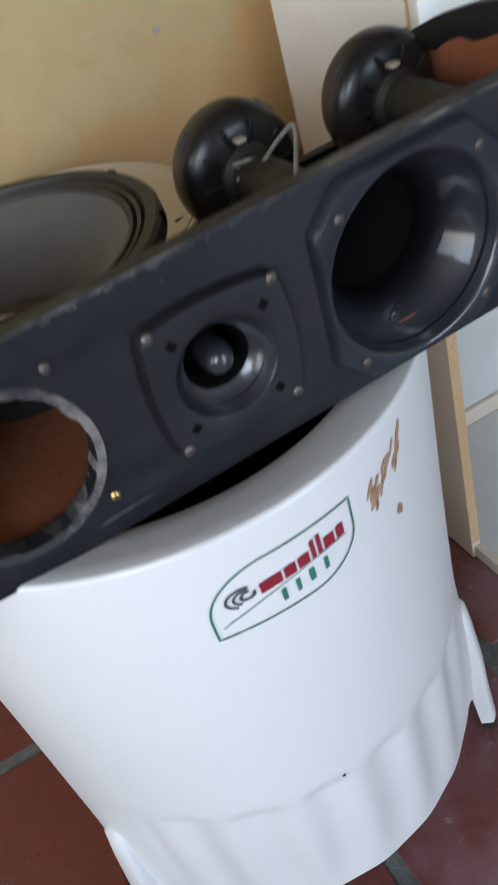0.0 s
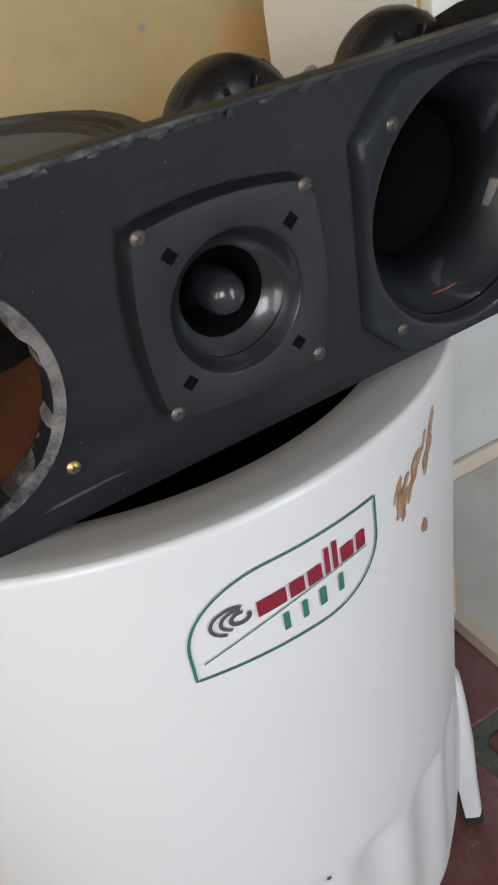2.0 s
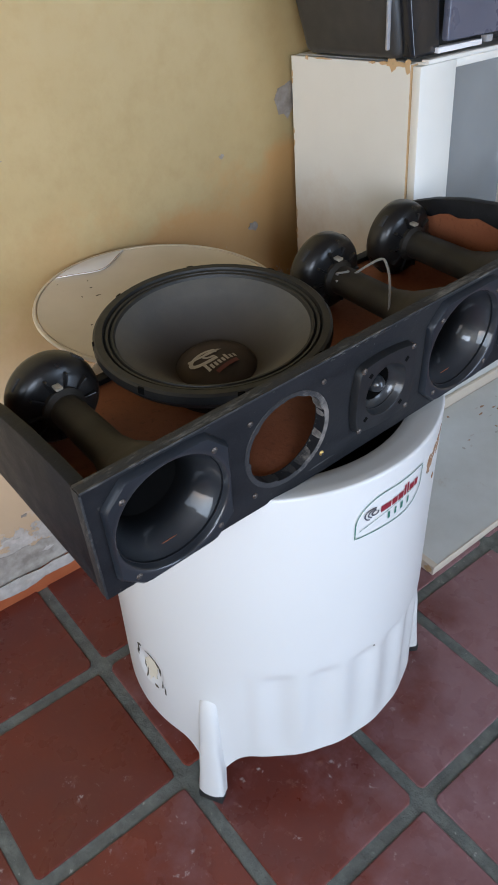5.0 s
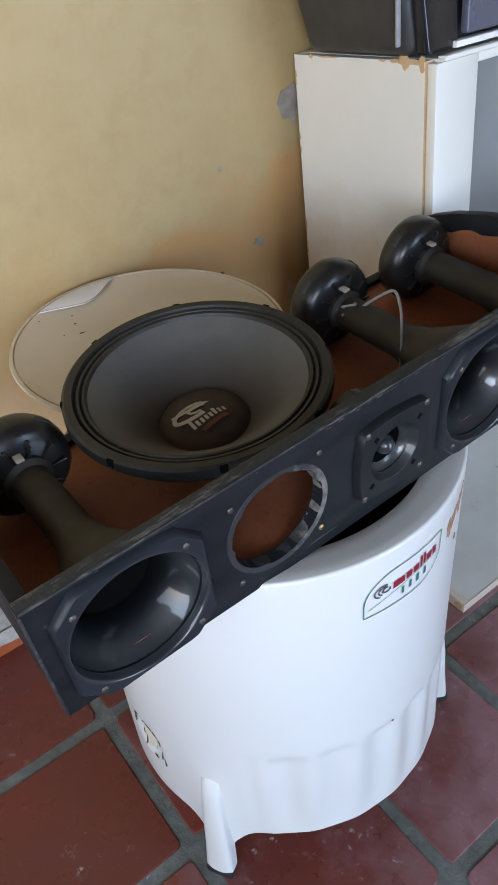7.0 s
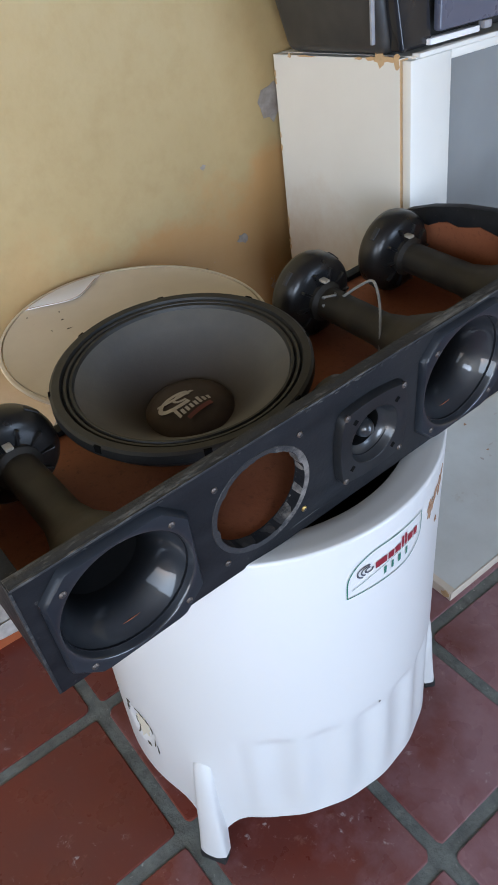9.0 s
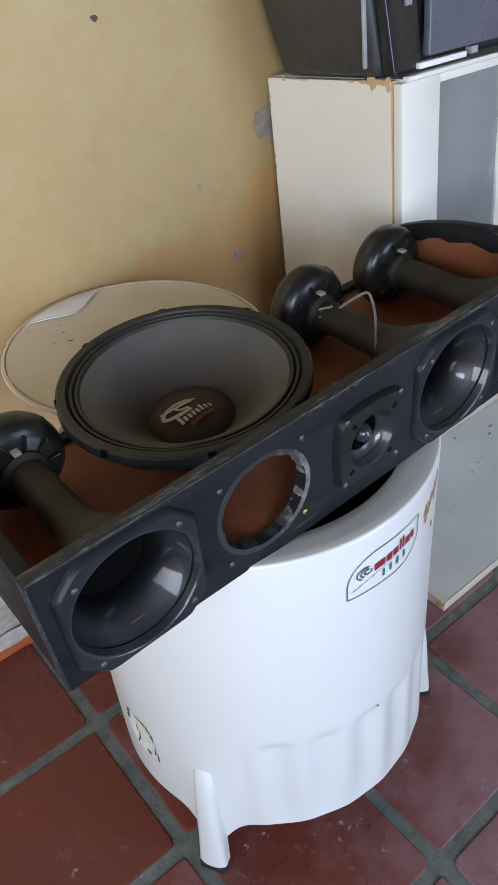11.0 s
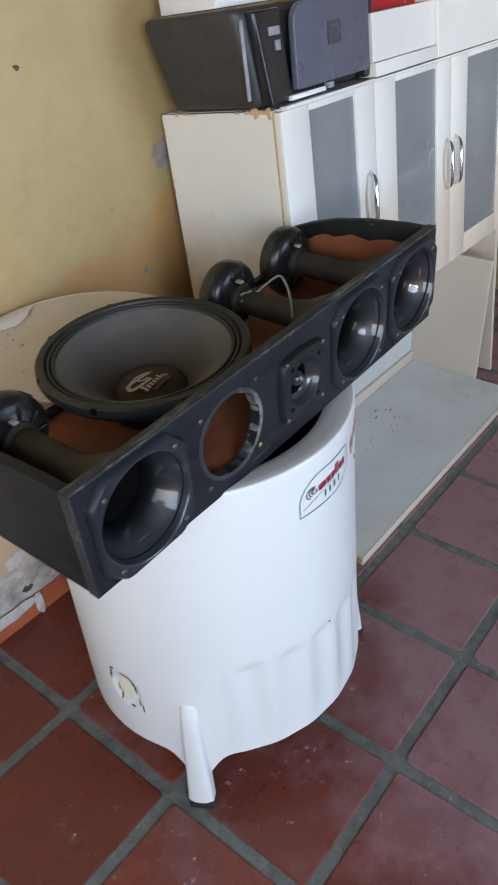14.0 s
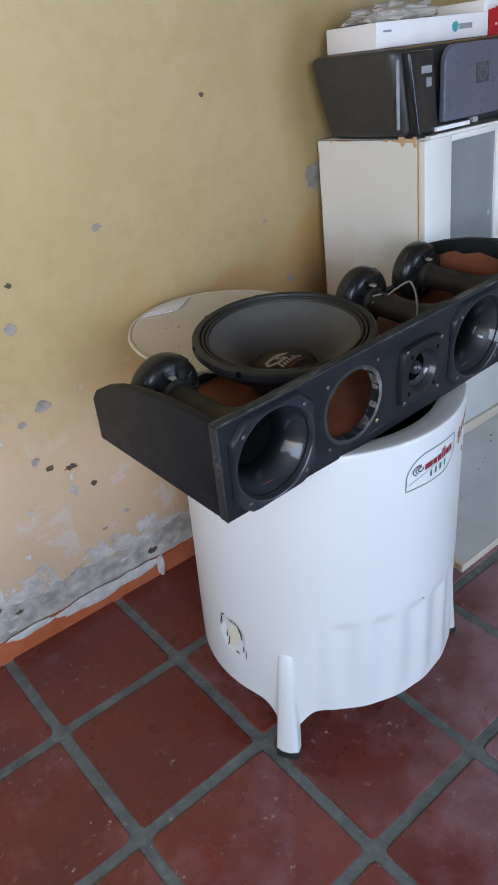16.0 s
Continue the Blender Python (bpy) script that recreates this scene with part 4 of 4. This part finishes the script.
emb = part("emblem", ribbon([(-0.006 + 0.026 * math.cos(radians(t)), 0.012 + 0.012 * math.sin(radians(t))) for t in range(40, 300, 12)], 0.006, on_cap), "silver", wf, "silver printed emblem of curved strokes and bars")
part("stroke", ribbon([(0.000 + 0.011 * math.cos(radians(t)), 0.012 + 0.006 * math.sin(radians(t))) for t in range(0, 300, 15)], 0.004, on_cap), "silver", emb)
part("stroke", ribbon([(-0.030 + i * 0.004, 0.024 - 0.0022 * i + 0.00014 * i * i) for i in range(14)], 0.005, on_cap), "silver", emb)
for k in range(8):
    h = (0.016, 0.009, 0.008, 0.008, 0.008, 0.012, 0.008, 0.007)[k]
    x = -0.020 + 0.0068 * k
    part("bar", ribbon([(x, -0.016 + 0.0008 * k + h * i / 3) for i in range(4)], 0.0042, on_cap), "silver", emb)
part("underline", ribbon([(-0.014 + 0.005 * i, -0.023 + 0.0008 * i) for i in range(9)], 0.006, on_cap), "dimred", emb, "faded red underline")

# ---- loose wire between the drivers ----
wr = new("loose_wire")
tagged(wr, "loop of thin grey speaker wire rising between two drivers", "wire")
part("strand", tube(spline([(0.440, 0.125, 0.838), (0.458, 0.112, 0.846), (0.468, 0.088, 0.870), (0.474, 0.066, 0.887), (0.468, 0.050, 0.884), (0.452, 0.028, 0.872), (0.438, 0.012, 0.845), (0.434, 0.006, 0.800), (0.436, 0.006, 0.775)], 8), 0.0020, 8), "wire", wr)
part("strand", tube(spline([(0.446, 0.122, 0.840), (0.462, 0.126, 0.848), (0.452, 0.112, 0.856), (0.440, 0.124, 0.852), (0.454, 0.130, 0.842)], 6), 0.0018, 8), "wire", wr, "twisted wire end")

# ---- white kitchen cabinet: it leans back towards the wall ----
KX0, KX1, KY, KB, KZ0, KZ1 = 0.7415, 1.88, 0.255, 0.576, 0.500, 1.0525
LEANING = pose(0, KB, KZ1, -6.0) @ pose(0, -KB, -KZ1)
T = 0.018


def leaning(name, label, category, at=(0, 0, 0), turn=(0, 0, 0)):
    """A thing that stands on or in the leaning cabinet."""
    ob = thing(name, label, category)
    ob.matrix_world = LEANING @ pose(*at, *turn)
    return ob


cab = leaning("kitchen_cabinet", "white cabinet with glass doors, chipped edges and brown stains, against the wall", "cabinet")
tagged(cab, "leaning white kitchen cabinet with glass doors and chipped edges")
outline = [(KY + 0.019, -0.034), (KB, -0.002), (KB, KZ1 - 0.001), (KY + 0.019, KZ1 - 0.001)]
for x in (KX0, KX1):
    part("side_panel", prism(outline, T, lambda u, v, w, x=x: (x + w, u, v), 0.001), "cab", cab, "tall white side panel with chipped edges", smooth=False)
part("top_panel", block(KX0 + T + 0.001, KY + 0.003, KZ1 - T, KX1 - 0.001, KB, KZ1, 0.001), "cab", cab, smooth=False)
part("bottom_panel", block(KX0 + T + 0.001, KY + 0.019, KZ0, KX1 - 0.001, KB, KZ0 + T), "cab", cab, smooth=False)
part("back_panel", block(KX0 + T + 0.001, KB - 0.010, KZ0 + T, KX1 - 0.001, KB - 0.002, KZ1 - T), "inner", cab, smooth=False)
part("shelf", block(1.106, KY + 0.05, 0.785, KX1 - 0.001, KB - 0.013, 0.80), "cab", cab, smooth=False)
part("divider", block(1.090, KY + 0.022, KZ0 + T, 1.105, KB - 0.013, KZ1 - T), "cab", cab, smooth=False)
rnd = random.Random(8)
for i in range(9):
    z = rnd.uniform(0.66, 1.02)
    part("chip", prism([(KB - 0.002 + a * 0.8, z + b) for a, b in blob(0.003, 0.006, 8, 0.4, i)], 0.0006, lambda u, v, w: (KX0 - 0.0002 - w, u, v)), "chip", cab, "chipped edge")
for i, (y, s, h) in enumerate(((KY + 0.043, 0.022, 0.004), (KY + 0.060, 0.010, 0.010), (KY + 0.077, 0.012, 0.003), (KY + 0.105, 0.010, 0.002), (KY + 0.024, 0.006, 0.012), (KB - 0.046, 0.004, 0.004), (KB - 0.09, 0.02, 0.0015))):
    part("chip", prism([(y + a, KZ1 - 0.002 + b) for a, b in blob(s, h, 16, 0.4, i + 9)], 0.0006, lambda u, v, w, i=i: (KX0 - 0.0002 - 0.0001 * i - w, u, v)), "chip", cab, "chipped brown corner")
part("front_edge", block(KX0, KY + 0.0184, 0.0, KX0 + T, KY + 0.0189, KZ1 - 0.002), "chip", cab, "bare front edge")


def framed_door(parent, x0, x1, z0, z1, y, handle_x, hz):
    w, e = 0.096, 0.078
    d = part("door", join(block(x0, y, z0, x0 + w, y + 0.018, z1, 0.002), block(x1 - e, y, z0, x1, y + 0.018, z1, 0.002),
                          block(x0 + w, y, z1 - 0.012, x1 - e, y + 0.018, z1, 0.001), block(x0 + w, y, z0, x1 - e, y + 0.018, z0 + 0.06, 0.001)), "cab", parent, "white framed door with a glass pane")
    p = part("pane", block(x0 + w, y + 0.006, z0 + 0.06, x1 - e, y + 0.010, z1 - 0.012), "glass", d, "glass pane with a grey sky reflection in its colour", smooth=False)
    p.visible_shadow = False
    s = 0.016
    a = spline([(handle_x, y - 0.001, hz + 0.065), (handle_x - s * 0.5, y - 0.020, hz + 0.048), (handle_x - s, y - 0.026, hz), (handle_x - s * 0.5, y - 0.020, hz - 0.048), (handle_x, y - 0.001, hz - 0.065)], 6)
    n = len(a)
    part("handle", tube(a, 0.005, 10, [0.003 + 0.0035 * math.sin(math.pi * i / (n - 1)) for i in range(n)]), "chrome", d, "bowed chrome handle")


framed_door(cab, KX0 + 0.004, 1.096, KZ0 + 0.004, KZ1 - 0.004, KY, 1.063, 0.80)
framed_door(cab, 1.099, 1.488, KZ0 + 0.004, KZ1 - 0.004, KY, 1.462, 0.79)
framed_door(cab, 1.491, KX1 + 0.016, KZ0 + 0.004, KZ1 - 0.004, KY, 1.515, 0.79)
part("cornice", block(KX0 + 0.02, KY - 0.004, KZ1 - 0.003, 1.10, KY + 0.012, KZ1 + 0.004, 0.001), "cab", cab)

tall = leaning("top_box", "white box section standing on the cabinet, metal hinge at its corner", "cabinet box")
part("front", block(1.402, KY - 0.006, KZ1 + 0.0045, KX1 + 0.01, KY + 0.012, KZ1 + 0.180, 0.001), "cab", tall, smooth=False)
part("body", block(1.404, KY + 0.0125, KZ1 + 0.0045, KX1 + 0.008, KB, KZ1 + 0.178), "cab", tall, smooth=False)
part("hinge", block(1.405, KY - 0.010, KZ1 + 0.155, 1.440, KY - 0.0065, KZ1 + 0.177, 0.001), "chrome", tall, "small metal hinge plate")

riser = leaning("raised_panel", "white drawer-like panel standing on the cabinet top", "panel")
part("panel", block(1.105, KY + 0.004, KZ1 + 0.034, 1.400, KY + 0.020, KZ1 + 0.130, 0.001), "cab", riser, smooth=False)
part("ledge", block(1.105, KY - 0.004, KZ1 + 0.0045, 1.400, KY + 0.04, KZ1 + 0.033, 0.002), "cab", riser, "pale front ledge")
part("top_board", block(1.105, KY + 0.0205, KZ1 + 0.114, 1.400, KB, KZ1 + 0.1295), "chip", riser, "bare brown top board")

# lower niche: board on the floor, back panel with a ledge, end panel
niche = thing("cabinet_base", "white cabinet base board lying at floor level, chipped at the corner", "cabinet base", (0.010, 0.007, 0))
part("base_board", block(0.755, 0.017, 0.003, 1.752, 0.408, 0.026, 0.0015), "board", niche, "greyish white board with stains", smooth=False)
part("base_end", block(0.738, 0.0168, 0.001, 0.7548, 0.172, 0.027, 0.001), "cab", niche, "pale end strip", smooth=False)
part("front_strip", block(0.738, 0.0135, 0.0, 1.752, 0.0166, 0.027, 0.001), "cab", niche, "pale front edging")
part("back_panel", block(0.755, 0.421, 0.003, 1.752, 0.436, 0.46), "board", niche, smooth=False)
part("ledge", block(0.755, 0.409, 0.003, 1.752, 0.4205, 0.064, 0.002), "cab", niche, "white ledge along the back")
part("bare_corner", prism(blob(0.010, 0.010, 9, 0.3, 2), 0.0012, lambda u, v, w: (0.7375 - w, 0.028 + u, 0.0145 + v)), "chip", niche, "chipped corner of bare chipboard")
part("end_panel", block(1.753, 0.165, 0.003, 1.771, 0.436, 0.46), "cab", niche, smooth=False)

rnd = random.Random(17)
for i in range(26):
    q, d = rnd.gauss(0, 0.075), rnd.gauss(0, 0.045)
    o = [(1.36 + q + a, 0.285 + d + b) for a, b in blob(rnd.uniform(0.002, 0.010), rnd.uniform(0.0015, 0.005), 9, 0.45, i + 300)]
    part("stain", prism(o, 0.0005, lambda u, v, w, i=i: (u, v, 0.0266 + 0.00003 * i - w)), rnd.choice(("spill", "rust", "spill")), niche, "dirty speck on the board")

# ---- printer ----
prn = leaning("printer", "black and blue-grey all-in-one inkjet printer, dusty, on the cabinet", "printer", (KX0 - 0.022, KY + 0.007, KZ1 + 0.0045))

prn.matrix_world = prn.matrix_world @ Matrix.Diagonal((1.045, 1.0, 1.0, 1.0))


def taper(x0, x1, y0, y1, z0, z1, gx0, gx1, gy0, gy1, bevel):
    """A block whose top is wider than its foot by the g values."""
    bm = block(x0, y0, z0, x1, y1, z1)
    for v in bm.verts:
        if v.co.z > (z0 + z1) / 2:
            v.co.x += -gx0 if v.co.x < (x0 + x1) / 2 else gx1
            v.co.y += -gy0 if v.co.y < (y0 + y1) / 2 else gy1
    bmesh.ops.bevel(bm, geom=bm.edges[:], offset=bevel, segments=4, profile=0.5, affect="EDGES")
    return bm


part("housing", taper(0.010, 0.365, 0.030, 0.262, 0.0, 0.175, 0.046, 0.030, 0.004, 0.010, 0.018), "printer", prn, "charcoal plastic housing")
# the brown holds dust and the reflection of the ochre wall
part("scanner_lid", taper(-0.020, 0.388, 0.034, 0.258, 0.1685, 0.1765, -0.006, -0.006, -0.004, -0.004, 0.003), "reflecting_top", prn, "dusty scanner lid with the ochre wall's reflection in its colour")
part("control_column", taper(0.022, 0.090, 0.008, 0.034, 0.002, 0.166, 0.030, -0.018, 0.0, 0.0, 0.006), "gloss", prn, "glossy black control column")
# grey strip stands in for the highlight on the seam edge
part("seam", block(-0.022, 0.026, 0.02, -0.014, 0.031, 0.155, 0.002), "greyprint", prn, "pale painted highlight along the seam")
part("button_panel", block(0.030, 0.004, 0.122, 0.062, 0.009, 0.137, 0.002), "greyprint", prn)
part("card_label", block(0.046, 0.0035, 0.096, 0.060, 0.0085, 0.114, 0.001), "greyprint", prn, "small grey label")
fl = part("tray_flap", prism(rounded(0.262, 0.150, (0.006, 0.01, 0.012, 0.035)), 0.014, lambda u, v, w: (0.092 + u, -0.006 + w + (0.15 - v) * 0.02, 0.020 + v), 0.003), "flap", prn, "blue-grey folded tray flap")
part("emblem", prism(rounded(0.046, 0.042, (0.004,) * 4), 0.0012, lambda u, v, w: (0.200 + u, -0.0078 + w + 0.0016, 0.086 + v)), "flapdark", fl, "dark square emblem")
part("emblem_ring", ribbon([(0.223 + 0.013 * math.cos(radians(t)), 0.107 + 0.013 * math.sin(radians(t))) for t in range(0, 360, 20)], 0.004, lambda u, v, w: (u, -0.0068, v), True), "flap", fl)
part("paper_strip", block(0.075, 0.000, 0.004, 0.190, 0.020, 0.013, 0.001), "carton", prn, "white strip of paper in the tray")
part("tray_latch", block(0.200, -0.002, 0.006, 0.218, 0.012, 0.018, 0.002), "greyprint", prn)
part("right_cheek", taper(0.350, 0.372, 0.006, 0.034, 0.004, 0.166, 0.0, 0.022, 0.0, 0.0, 0.005), "gloss", prn)

# ---- cartons and cloth on top ----
b1 = leaning("white_carton", "flat white cardboard box with a small teal mark, on the printer", "box", (0.712, KY + 0.100, KZ1 + 0.1820), (0, 0, -4))
part("box", block(0, 0, 0, 0.365, 0.155, 0.050, 0.002), "carton", b1)
part("mark", prism([(0.250 + a, 0.026 + b) for a, b in blob(0.011, 0.011, 14, 0.12, 1)], 0.0008, lambda u, v, w: (u, -0.0002 - w, v)), "teal", b1, "round teal mark")
part("bar", block(0.264, -0.001, 0.020, 0.308, -0.0002, 0.031), "greyprint", b1, "grey printed bar")
part("bar", block(0.020, -0.001, 0.030, 0.045, -0.0002, 0.034), "greyprint", b1)
b2 = leaning("white_carton", "white cardboard box with faint grey drawing, on the printer", "box", (1.083, KY + 0.090, KZ1 + 0.1820), (0, 0, 1))
part("box", block(0, 0, 0, 0.30, 0.15, 0.075, 0.002), "carton", b2)
part("drawing", join(block(0.03, -0.001, 0.012, 0.075, -0.0002, 0.015), block(0.050, -0.001, 0.016, 0.054, -0.0002, 0.06), block(0.02, -0.001, 0.002, 0.28, -0.0002, 0.005)), "greyprint", b2, "grey line drawing")
bag = leaning("plastic_bag", "crumpled grey and white plastic bag on the flat carton", "bag", (0.757, KY + 0.165, KZ1 + 0.2323))
bm = bmesh.new()
bmesh.ops.create_icosphere(bm, subdivisions=4, radius=1)
for v in bm.verts:
    k = 1 + 0.35 * noise.noise(v.co * 2.2) + 0.2 * noise.noise(v.co * 5)
    v.co = Vector((0.10 + v.co.x * 0.13 * k, v.co.y * 0.05 * k, max(0.0, 0.012 + v.co.z * 0.028 * k)))
part("film", bm, "bagfilm", bag)
cl = leaning("red_cloth", "folded red cloth with white dots on the cabinet", "cloth", (1.10, KY + 0.055, KZ1 + 0.130))
bm = bmesh.new()
bmesh.ops.create_cube(bm, size=1)
bmesh.ops.subdivide_edges(bm, edges=bm.edges[:], cuts=12, use_grid_fill=True)
for v in bm.verts:
    p = Vector((0.15 + v.co.x * 0.30, 0.09 + v.co.y * 0.17, 0.055 + v.co.z * 0.11))
    q = 0.012 * noise.noise(p * 14) + 0.006 * noise.noise(p * 40)
    v.co = p + Vector((0, q, q * 0.8 if p.z > 0.02 else 0))
part("fold", bm, "cloth", cl)

# ---- floor tiles ----
PITCH, JOINT = 0.315, 0.026
rnd = random.Random(21)
tile_meshes = []
for k in range(4):
    s = (PITCH - JOINT) / 2
    o = rounded(2 * s, 2 * s, (0.010, 0.012, 0.009, 0.011), 2)
    bm = prism([(u - s + rnd.uniform(-0.0015, 0.0015), v - s + rnd.uniform(-0.0015, 0.0015)) for u, v in o], -0.012, lambda u, v, w: (u, v, w), 0.0025)
    me = bpy.data.meshes.new("floor_tile")
    bm.to_mesh(me)
    bm.free()
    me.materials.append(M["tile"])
    tile_meshes.append(me)
for i in range(-7, 8):
    for j in range(-8, 2):
        x, y = (i + 0.5) * PITCH, (j + 0.5) * PITCH - 0.002
        if y + 0.1 > WALL_Y:
            continue
        t = new("floor_tile", tile_meshes[(i * 3 + j * 5) % 4])
        t.parent = floor
        t.location = (x, y, rnd.uniform(-0.0012, 0.0008))
        t.rotation_euler = (rnd.uniform(-0.003, 0.003), rnd.uniform(-0.003, 0.003), rnd.uniform(-0.006, 0.006))
